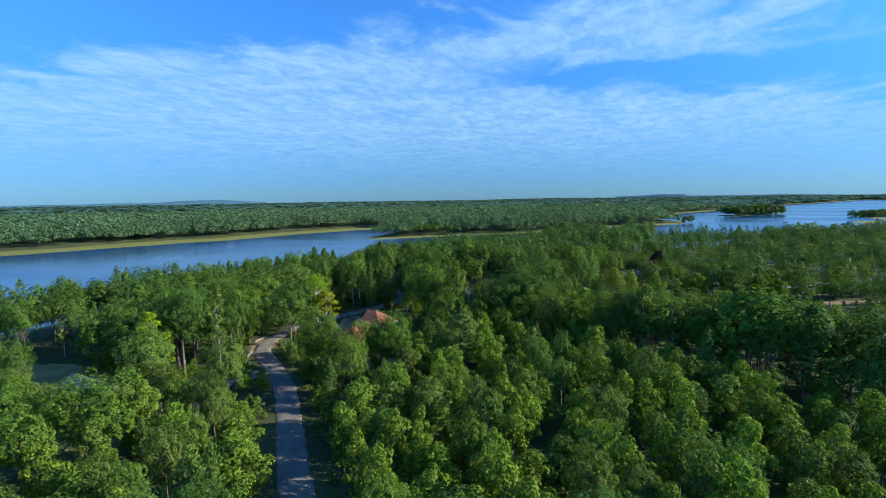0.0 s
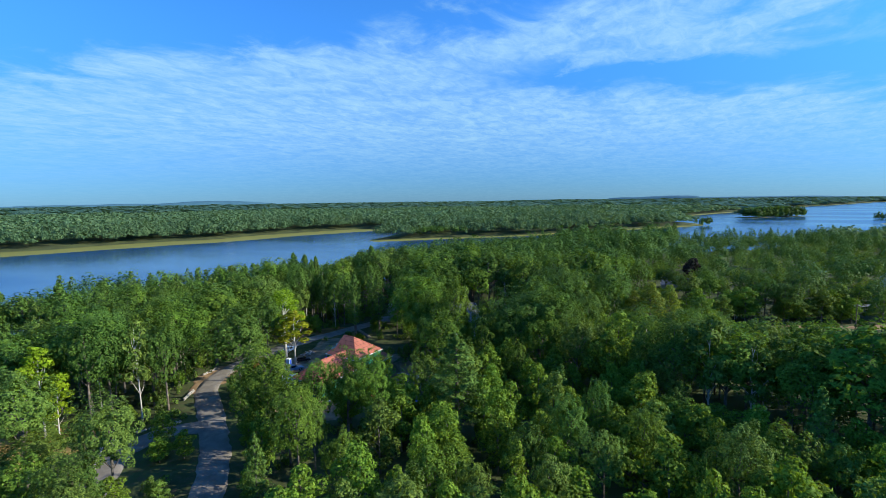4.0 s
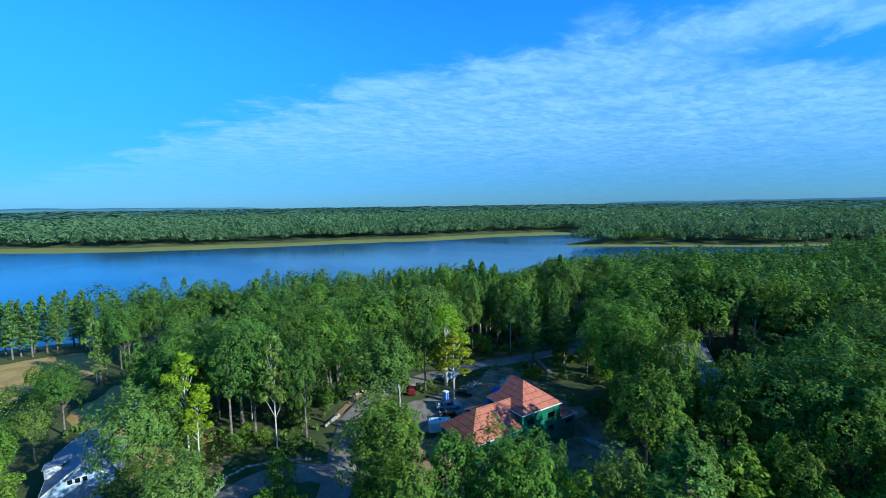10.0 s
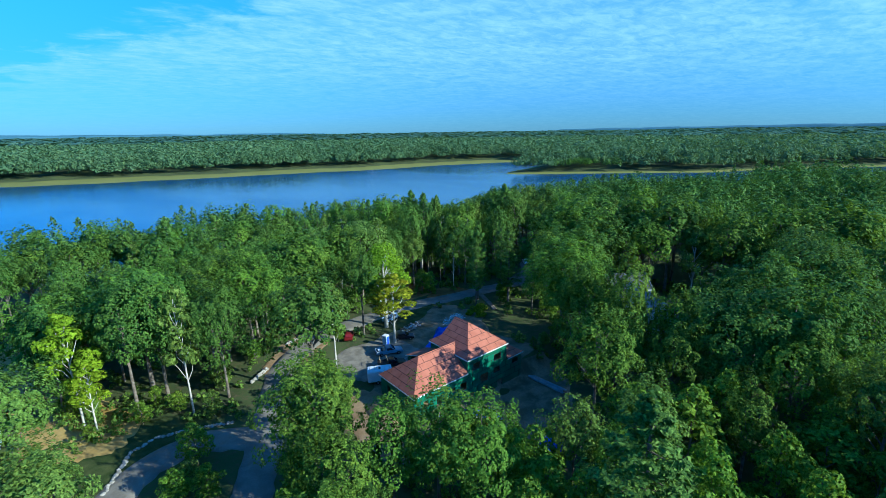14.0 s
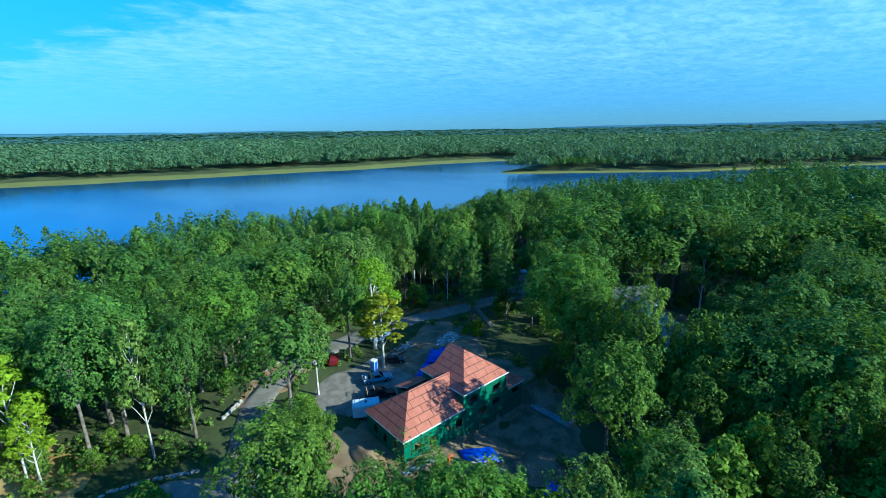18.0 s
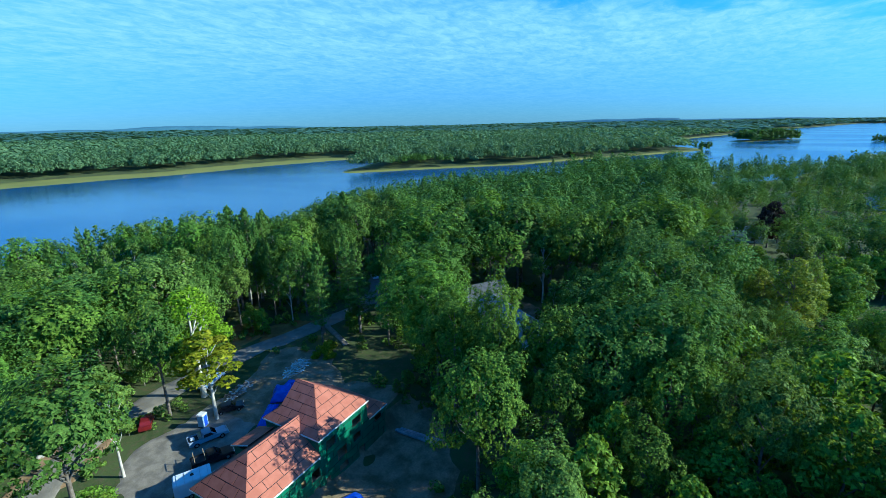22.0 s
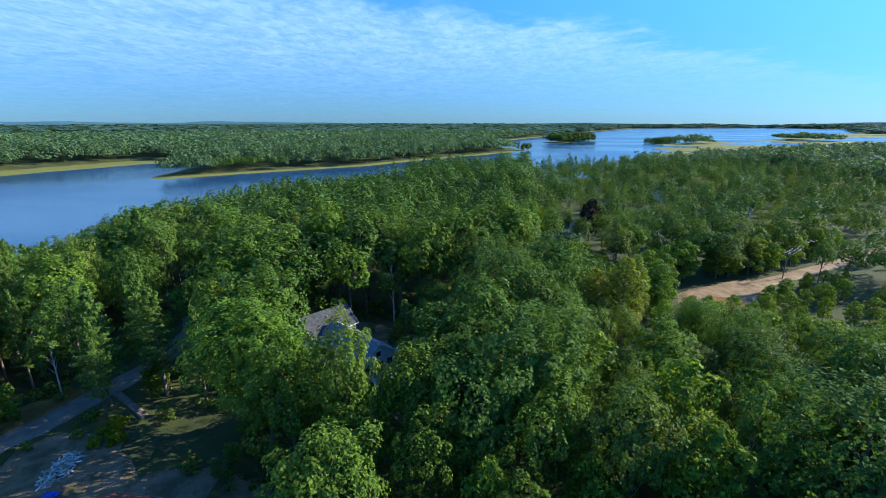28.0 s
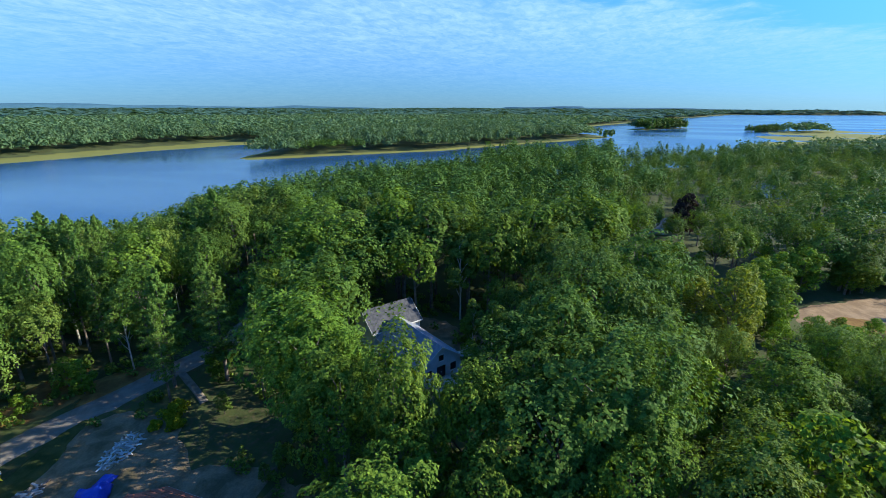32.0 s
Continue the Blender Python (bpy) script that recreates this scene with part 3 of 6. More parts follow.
def make_forms():
    for i in range(5):       # full, rounded
        (cv, c, r) = dome_crown(100 + i, 5.6, 7.4, 20, 62, 5200, 0.38, 0.36, -0.75)
        t = broad_trunk(i, 20, 0.26, c)
        FORMS["broad", i] = (mesh_of("trunk", *t, M_BARK, False), mesh_of("crown", *cv, M_LEAF))
        FORMS["deep", i] = (FORMS["broad", i][0], mesh_of("crown", *cv, M_LEAF_DEEP))
        FORMS["pale", i] = (FORMS["broad", i][0], mesh_of("crown", *cv, M_LEAF_PALE))
        if i < 3:
            (cv, c, r) = dome_crown(120 + i, 5.6, 7.0, 20, 80, 9600, 0.285, 0.36, -0.78)
            t = broad_trunk(20 + i, 20, 0.26, c)
            FORMS["fine_broad", i] = (mesh_of("trunk", *t, M_BARK, False), mesh_of("crown", *cv, M_LEAF))
            FORMS["fine_deep", i] = (FORMS["fine_broad", i][0], mesh_of("crown", *cv, M_LEAF_DEEP))
            FORMS["fine_pale", i] = (FORMS["fine_broad", i][0], mesh_of("crown", *cv, M_LEAF_PALE))
        (cv, c, r) = dome_crown(150 + i, 5.6, 7.4, 20, 44, 2500, 0.50)
        t = broad_trunk(80 + i, 20, 0.26, c[::3], 5)
        FORMS["far_broad", i] = (mesh_of("trunk", *t, M_BARK, False), mesh_of("crown", *cv, M_LEAF))
        FORMS["far_deep", i] = (FORMS["far_broad", i][0], mesh_of("crown", *cv, M_LEAF_DEEP))
        FORMS["far_pale", i] = (FORMS["far_broad", i][0], mesh_of("crown", *cv, M_LEAF_PALE))
    for i in range(3):       # slim, open, pale bark
        (cv, c, r) = broad_crown(200 + i, 3.2, 6.5, 20, 16, 2000, 0.48, 0.12)
        t = broad_trunk(40 + i, 20, 0.17, c)
        FORMS["slim", i] = (mesh_of("trunk", *t, M_BARK_PALE, False), mesh_of("crown", *cv, M_LEAF_PALE))
        FORMS["lime", i] = (FORMS["slim", i][0], mesh_of("crown", *cv, M_LEAF_LIME))
        FORMS["gold", i] = (FORMS["slim", i][0], mesh_of("crown", *cv, M_LEAF_GOLD))
    for i in range(4):
        cv, limbs = pine_crown(300 + i, 4.6, 6.0, 24, 14, 4600, 0.52)
        FORMS["pine", i] = (mesh_of("trunk", *pine_trunk(i, 24, 0.30, limbs), M_BARK, False), mesh_of("crown", *cv, M_NEEDLE))
        if i < 3:
            cv, limbs = pine_crown(360 + i, 4.6, 6.0, 24, 20, 9000, 0.36)
            FORMS["fine_pine", i] = (mesh_of("trunk", *pine_trunk(i, 24, 0.30, limbs), M_BARK, False), mesh_of("crown", *cv, M_NEEDLE))
        cv, limbs = pine_crown(340 + i, 4.6, 5.0, 24, 12, 2000, 0.74)
        FORMS["far_pine", i] = (mesh_of("trunk", *pine_trunk(i, 24, 0.30, limbs), M_BARK, False), mesh_of("crown", *cv, M_NEEDLE))
    for i in range(4):       # young growth
        (cv, c, r) = broad_crown(400 + i, 3.3, 0.8, 12, 30, 2400, 0.38)
        t = broad_trunk(60 + i, 12, 0.13, c)
        FORMS["young", i] = FORMS["sapling", i] = (mesh_of("trunk", *t, M_BARK, False), mesh_of("crown", *cv, M_LEAF_YOUNG))
        FORMS["bush", i] = (FORMS["young", i][0], mesh_of("crown", *cv, M_LEAF_PALE))
    for i in range(2):       # an old open maple, limbs showing
        (cv, c, r) = broad_crown(460 + i, 5.0, 7.5, 20, 26, 4200, 0.38, 0.15)
        t = broad_trunk(90 + i, 20, 0.34, np.repeat(c, 2, 0))
        FORMS["open", i] = (mesh_of("trunk", *t, M_BARK_PALE, False), mesh_of("crown", *cv, M_LEAF_LIME))
    (cv, c, r) = broad_crown(480, 4.2, 1.5, 20, 34, 5200, 0.40, 0.08)
    FORMS["olive", 0] = (FORMS["broad", 1][0], mesh_of("crown", *cv, M_LEAF_OLIVE))
    (cv, c, r) = broad_crown(470, 4.7, 3.0, 20, 22, 2500, 0.7)
    FORMS["purple", 0] = (FORMS["broad", 0][0], mesh_of("crown", *cv, M_LEAF_PURPLE))


make_forms()
KINDS = {
    "broad": ("broadleaf_tree", 20, 5, "tall broadleaf tree with a full green crown", "tree"),
    "deep": ("oak_tree", 20, 5, "tall broadleaf tree with a dense dark green crown", "tree"),
    "pale": ("ash_tree", 20, 5, "broadleaf tree with a dull pale green crown", "tree"),
    "slim": ("birch_tree", 20, 3, "slim pale-barked tree with an open green crown", "tree"),
    "lime": ("birch_tree", 20, 3, "slim pale-barked tree with bright lime leaves", "tree"),
    "gold": ("birch_tree", 20, 3, "slim pale-barked tree turning golden yellow", "tree"),
    "pine": ("pine_tree", 24, 4, "tall white pine with tiered needle boughs", "tree"),
    "sapling": ("sapling", 12, 4, "small leafy sapling at the edge of a clearing", "tree"),
    "bush": ("bushy_tree", 12, 4, "young bushy tree with dull pale green leaves", "tree"),
    "open": ("maple_tree", 20, 2, "old maple with pale spreading limbs and an open crown", "tree"),
    "purple": ("purple_tree", 20, 1, "round tree with dark purple foliage", "tree"),
    "olive": ("poplar_tree", 20, 1, "tall bushy tree with dull olive-yellow leaves", "tree"),
    "young": ("young_tree", 12, 4, "young broadleaf tree with a bushy green crown", "tree"),
}


def plant(kind, x, y, top, width=1.0, turn=None, label="", level=1):
    """A tree whose tip reaches the height top above the world's zero."""
    name, size, forms, text, cat = KINDS[kind]
    rng = random.Random(int(x * 131 + y * 977 + top * 7))
    z = float(land(x, y))
    s = (top - z) / size
    if level == 0 and ("far_" + kind, 0) in FORMS:
        kind = "far_" + kind
    if level == 2 and ("fine_" + kind, 0) in FORMS:
        kind, forms = "fine_" + kind, 3
    trunk, crown = FORMS[kind, rng.randrange(forms)]
    if level == 0:
        name = {"broadleaf_tree": "maple_tree", "oak_tree": "beech_tree"}.get(name, name)
    ob = new(name)
    ob.matrix_world = pose(x, y, z, 0, 0, rng.uniform(0, 360) if turn is None else turn) @ Matrix.Diagonal((s * width, s * width, s, 1))
    tagged(ob, label or text, cat, "forest trees")
    for n, me in (("trunk", trunk), ("crown", crown)):
        o = new(n, me)
        o.parent = ob
    return ob


def outside(x, y, zones):
    return all(((x - a) / c) ** 2 + ((y - b) / d) ** 2 > 1 for a, b, c, d in zones)


def seg_dist(x, y, pts):
    best = 1e9
    for (x0, y0), (x1, y1) in zip(pts, pts[1:]):
        dx, dy = x1 - x0, y1 - y0
        s = min(1, max(0, ((x - x0) * dx + (y - y0) * dy) / (dx * dx + dy * dy)))
        best = min(best, math.hypot(x - x0 - s * dx, y - y0 - s * dy))
    return best


ROAD = [(-190, -219), (-140, -152), (-53, -36), (-26, -1), (-20, 10), (-9, 32), (2, 39), (20, 41), (32, 40), (41, 37), (50, 36.5), (60, 33.5), (70, 34.5), (84, 46)]
DRIVE = [(-20, 12), (-26, 17.5), (-33, 18), (-38, 13), (-44, 4)]
TRACK = [(126, -104), (135, -117), (146, -132), (162, -154), (200, -200)]
GLADE = [(108, -82), (118, -91), (127, -106)]
CLEAR = [(13, 8, 21, 16), (26, -5, 9, 12), (24, 26, 15, 13), (5, 24, 12, 9), (12, -9, 10, 9), (-56, 38, 10, 18), (-48, 34, 6, 13), (41, 23, 8, 8), (-84, 106, 26, 24), (-52, 66, 9, 16),
         (107, -82, 6, 5), (66, -2, 15, 12), (48, 34, 8, 6), (56, 63, 7, 4), (-34, 20, 10, 7), (195, -56, 13, 13),
         (-32, 11, 14, 14), (-54, 14, 7, 13), (-7, -2, 8, 9), (41.5, 11, 6.5, 7.5), (51, 20, 4, 4), (34, 14, 6, 6), (56, -12, 6, 5)]

# trees that stand out, one by one: kind, place, height of the tip, breadth
STANDOUT_WEST = [
    ("open", 16.5, 33.0, 20.8, 1.2), ("gold", 13.4, 25.0, 16.0, 2.0), ("slim", -0.8, 24.8, 17.8, 1.15), ("broad", 5.3, 56.0, 18.5, 1.0), ("broad", -8.2, 48.0, 20.8, 1.0),
    ("broad", -16.3, 40.4, 22.8, 1.0), ("deep", -28.3, 34.3, 23.4, 0.9), ("deep", -33.0, 31.5, 23.6, 0.9), ("lime", -40.0, 33.0, 20.0, 1.15), ("lime", -38.6, 30.5, 13.0, 1.2), ("pale", -47.5, 15.0, 9.8, 2.1), ("broad", -67.0, 2.0, 18.0, 1.2), ("broad", -73.0, 10.0, 16.5, 1.2), ("pale", -64.5, 8.0, 14.0, 1.1), ("young", -28.5, 12.0, 7.0, 1.2), ("young", -32.0, 6.5, 5.0, 1.5), ("young", -29.0, 4.0, 5.5, 1.4),
    ("pale", -42.5, -3.0, 19.0, 0.95), ("broad", -12.5, 2.0, 14.2, 1.05), ("lime", -65.5, 14.0, 12.5, 1.9), ("deep", -68.0, 43.0, 11.0, 1.2), ("deep", -60.5, 55.5, 15.0, 1.0), ("pale", -63.5, 46.0, 11.0, 1.1), ("bush", -30.5, 8.0, 4.2, 1.6), ("broad", -18.0, -5.3, 20.2, 1.1),
]
STANDOUT_MIDDLE = [
    ("pine", 0.6, -35.9, 21.6, 1.75), ("broad", -7.2, -22.6, 18.4, 1.0), ("young", -4.5, -13.5, 11.5, 1.1), ("broad", 21.8, -18.2, 19.2, 0.95), ("broad", 35.6, -7.5, 20.5, 0.9), ("broad", 31.5, -18.5, 15.0, 0.95),
    ("broad", 38.3, -2.6, 22.8, 1.0), ("broad", 34.8, -14.6, 24.8, 0.72), ("deep", 41.0, -13.5, 15.5, 0.85), ("broad", 39.0, -22.2, 19.2, 0.85), ("deep", 46.5, -28.3, 21.2, 1.1), ("broad", 36.8, -39.5, 18.6, 1.0), ("pale", 13.2, -30.2, 15.4, 1.0), ("broad", 30.5, -26.0, 16.2, 0.9), ("broad", 24.8, -37.8, 13.6, 0.95),
    ("pine", 49.5, 24.5, 20.5, 1.2), ("pine", 41.5, 28.5, 18.0, 0.8), ("young", 2.5, -18.5, 8.5, 1.0),
    ("broad", -10.2, -18.4, 18.2, 1.05), ("broad", -12.8, -13.4, 16.6, 0.95), ("broad", -3.2, -18.0, 13.2, 0.95), ("young", 0.8, -23.0, 11.5, 1.1),
]
STANDOUT_FRONT = [
    ("broad", -20.5, -14.5, 16.2, 0.95), ("broad", -23.0, -29.5, 11.8, 0.9), ("pale", -1.5, -80.0, 16.8, 0.8), ("pine", 13.5, -90.0, 18.0, 1.0), ("pine", 15.5, -51.0, 13.6, 1.0), ("bush", -14.2, -29.5, 13.6, 1.0), ("young", -7.0, -28.5, 12.5, 1.1), ("broad", -24.0, -21.0, 16.5, 0.9),
    ("pine", 45.0, 31.5, 21.8, 1.0), ("pine", 53.0, 30.5, 21.5, 0.95), ("bush", 42.0, 18.0, 4.0, 1.2), ("pine", 47.5, 15.0, 18.5, 0.9), ("broad", -17.0, -1.5, 13.5, 1.0),
]
STANDOUT_EAST = [
    ("deep", 66.0, -36.2, 24.6, 1.15), ("olive", 81.5, -58.0, 21.0, 1.15), ("olive", 85.5, -53.0, 17.0, 1.1), ("olive", 91.5, -62.5, 18.8, 1.0), ("deep", 77.5, -32.5, 24.3, 1.0), ("broad", 56.6, -58.4, 17.0, 1.25), ("deep", 131.0, -96.0, 14.6, 1.4), ("pine", 84.0, 57.5, 26.2, 1.2), ("young", 58.5, -49.0, 14.5, 1.1), ("deep", 57.3, -44.5, 19.2, 0.9), ("young", 38.5, -51.0, 17.4, 1.0), ("deep", 90.5, -7.7, 22.6, 1.1),
    ("deep", 93.5, -12.0, 21.5, 1.1), ("purple", 172.0, -64.0, 17.5, 1.15), ("deep", 181.0, -68.0, 13.5, 1.3), ("broad", 166.0, -68.0, 12.5, 1.2), ("deep", 168.5, -53.5, 13.0, 1.3), ("broad", 174.0, -48.5, 14.0, 1.2), ("deep", 160.0, -59.0, 12.0, 1.2), ("pine", 57.6, 71.0, 24.6, 1.1), ("pine", 69.0, 80.0, 20.5, 1.1), ("pine", 58.5, 65.5, 23.0, 0.8), ("pine", 53.0, 61.5, 22.0, 0.75), ("pine", 63.5, 71.0, 23.2, 0.85), ("pine", 48.5, 57.5, 20.5, 0.8), ("pine", 56.0, 76.0, 25.2, 1.1), ("young", 41.3, -56.6, 20.0, 1.1), ("young", 31.0, -56.4, 18.0, 1.0),
]


def forest():
    """Trees of the wood near the walk: kind, place, tip, breadth."""
    rng = random.Random(5)
    fixed = STANDOUT_WEST + STANDOUT_MIDDLE + STANDOUT_FRONT + STANDOUT_EAST
    spots = []
    step = 6.4
    for ix in range(-22, 73):
        for iy in range(-44, 44):
            x, y = ix * step + rng.uniform(-2.5, 2.5), iy * step + rng.uniform(-2.5, 2.5)
            u = rng.random()
            if not outside(x, y, CLEAR) or seg_dist(x, y, ROAD) < (6.8 if y < 10 else 6.2) or seg_dist(x, y, DRIVE) < 4.5 or seg_dist(x, y, TRACK) < 6 or seg_dist(x, y, GLADE) < 8:
                continue
            if any((x - q[1]) ** 2 + (y - q[2]) ** 2 < 20 for q in fixed):
                continue
            # the wood lies ahead of the walk, from the river round to the south-east
            if (x + 97) * 0.52 + (y + 91) * 0.85 < -8 and (x + 97) * 0.85 - (y + 91) * 0.52 < 25:
                continue
            if (x + 97) * 0.98 - (y + 91) * 0.2 < -25 and y < 0 or x < -35 and y < -95 or y < -190 and x < 130 or y < -2.2 * x - 260:
                continue
            if y < min(-91 - 0.23 * (x + 97), -37 - 0.675 * (x + 15)) - 14 or x < min(-43 - 0.27 * (y + 59), -97 + 0.26 * (y + 91)) - 14:
                continue
            spots.append((x, y, u))
    pts = np.array(spots)
    for (x, y, u), sd in zip(spots, shore_distance(pts[:, 0], pts[:, 1])):
        if sd < 7:
            continue
        if x > 45 and y < 60 and rng.random() < 0.16:
            continue
        tall = 20.6 + 3.5 * wave(x, y, 60, 21) + rng.uniform(-5.4, 3.6)
        if x > 100 and y < -40:
            tall = (14.5 if x <= 190 else 13.0) + 5.0 * wave(x, y, 40, 23) + rng.uniform(-6.0, 4.5)
            u = 0.65 if x > 170 and u > 0.55 else u
        if sd < 40 and u < 0.55:
            kind, tall = "pine", tall + (2.5 if x > 38 else 0)
            if x > 180 and u > 0.12:
                kind, tall = "deep", tall - 2.5
        elif y < -6 and x < 34 + 0.25 * (y + 40):
            tall = 12.8 + 2.2 * wave(x, y, 40, 22) + rng.uniform(-2.3, 2.3)
            if -30 < x < 30 and y > -34:
                tall = min(tall, max(5.0, 0.75 * math.hypot(max(-x, 0, x - 26), y + 2)))
            kind = ("young", "young", "broad", "pale", "pine", "young", "bush", "young", "young", "deep")[int(u * 10)]
        elif x < -36 and y < 12:
            tall -= 4.0
            kind = ("broad", "broad", "broad", "lime", "pale", "broad", "young", "broad", "slim", "broad")[int(u * 10)]
        else:
            kind = ("broad", "deep", "deep", "deep", "pale", "deep", "pine", "broad", "slim", "deep")[int(u * 10)]
        if x < 38 and y > 30:
            tall = 19.4 + 0.7 * (tall - 21.0) - 2.2 * min(1, max(0, (y - 55) / 15))
        if 48 < x < 92 and -66 < y < -45:
            tall = min(tall, 13.0)
        if 40 < x < 60 and -24 < y < 1:
            tall = min(tall, 11.5)
        if 84 < x < 118 and -100 < y < -60:
            tall = min(tall, 9.0)
        if y < -60 and 30 < x < 125:
            tall = min(tall, max(6.5, 45 - 48 * ((x + 15) * 139 - (y + 37) * 55) / 22346))
        if 54 < x < 86 and -42 < y < -10:
            tall = min(tall, 11 + 0.35 * (-12 - y))
        if 95 < x < 176 and abs(y + 50 + 0.14 * (x - 95)) < 9:
            tall = min(tall, 43 - 0.232 * (x + 10))
        if x < -60 and y > 0:
            tall = (16.0 if y > 124 else 10.5 if y < 60 else 7.0) + rng.uniform(-1.5, 1.5)
            kind = "pine" if y > 124 else "young" if tall < 9 else kind
        if x > 15 and y > 40:
            way = math.degrees(math.atan2(y + 34, x + 5))
            fall = float(np.interp(way, (30, 37, 44, 47.7, 50.2, 55.8, 62.6, 75), (0.100, 0.125, 0.140, 0.153, 0.180, 0.188, 0.165, 0.165)))
            tall = max(12.0, min(tall, 45.2 - fall * math.hypot(x + 5, y + 34) - rng.uniform(0, 2.5)))
        wide = rng.uniform(0.68, 1.12)
        if tall > 17 and rng.random() < 0.25 and x > -30 and not (x > 15 and y > 40):
            tall, wide = tall + 1.4, 1.2
        if tall < 11.5 and kind != "bush":
            kind, wide = "young", wide * 1.35
        yield kind, x, y, tall, wide


for item in STANDOUT_WEST + STANDOUT_MIDDLE + STANDOUT_FRONT + STANDOUT_EAST:
    plant(*item, level=2)


def pine_row():
    """Pines along the river side of the dry field."""
    rng = random.Random(51)
    for i in range(34):
        plant("pine", -128 + i * 2.1 + rng.uniform(-0.8, 0.8), 134 + 5 * (i % 3) - 0.06 * i + rng.uniform(-1.5, 1.5), rng.uniform(13.5, 17.0), rng.uniform(0.95, 1.2), level=0)


pine_row()
STRETCH = [(-80, -45), (-45, -22), (0, -5), (25, -20), (30, -45), (60, -55)]
BRANCH = [(0, -5), (36, 10), (50, 45)]
LANE = [(-45, -22), (-36, 24), (-8, 40)]
SLOPE = [(-40, -80), (10, -60), (40, -62), (80, -75)]
WOOD = sorted(forest(), key=lambda q: min(seg_dist(q[1], q[2], STRETCH), seg_dist(q[1], q[2], BRANCH) + 6, seg_dist(q[1], q[2], LANE) + 4, seg_dist(q[1], q[2], SLOPE) + 5))
FINE, NEAR, MIDDLE, MASS = WOOD[:120], WOOD[120:420], WOOD[420:900], WOOD[900:]
small = [q for q in MIDDLE if q[0] in ("young", "bush")]
far_small = sorted(small, key=lambda q: seg_dist(q[1], q[2], SLOPE))[90:]
MASS = MASS + far_small
MIDDLE = [q for q in MIDDLE if q not in far_small]
for level, items in ((2, FINE), (1, NEAR), (0, MIDDLE)):
    for item in items:
        plant(*item, level=level)


def mass_of(items, name, label, count_b, size_b, forms=4, base=5.5, thin=0.0, broad=1.0):
    """Many trees joined into one sheet of leaves."""
    bro = [dome_crown(700 + i, 5.4, base, 20, 30, count_b, size_b)[0] for i in range(forms)]
    pin = [pine_crown(720 + i, 4.2, base + 2, 24, 11, int(count_b * 1.2), size_b * 0.95)[0] for i in range(forms)]
    rng = random.Random(8)
    groups = {0: [], 1: [], 2: []}
    for kind, x, y, tall, _ in items:
        if thin and rng.random() < thin:
            continue
        z = float(land(x, y))
        pine = kind == "pine"
        v, f = (pin if pine else bro)[rng.randrange(forms)]
        s = (tall - z) / (24 if pine else 20)
        a = rng.uniform(0, 6.283)
        w = s * rng.uniform(0.8, 1.4) * min(1.7, max(1, 13 / (tall - z))) * (1.0 if pine else broad)
        rot = np.array([[math.cos(a) * w, -math.sin(a) * w, 0], [math.sin(a) * w, math.cos(a) * w, 0], [0, 0, s]])
        groups[1 if pine else 2 if kind in ("young", "bush") else 0].append((v @ rot.T + (x, y, z), f))
    for k, g in groups.items():
        if g:
            v, f = join(g)
            tagged(new(name + ("", "_pines", "_thicket")[k], mesh_of(name, v, f, (M_LEAF_WOOD_SHADE, M_NEEDLE, M_LEAF_YOUNG)[k])), label + ("", " of pines", " of young growth")[k], "woods", kind="stuff")


mass_of(MASS, "woods", "dense green woodland canopy", 800, 0.62, base=6.8, thin=0.20, broad=0.95)


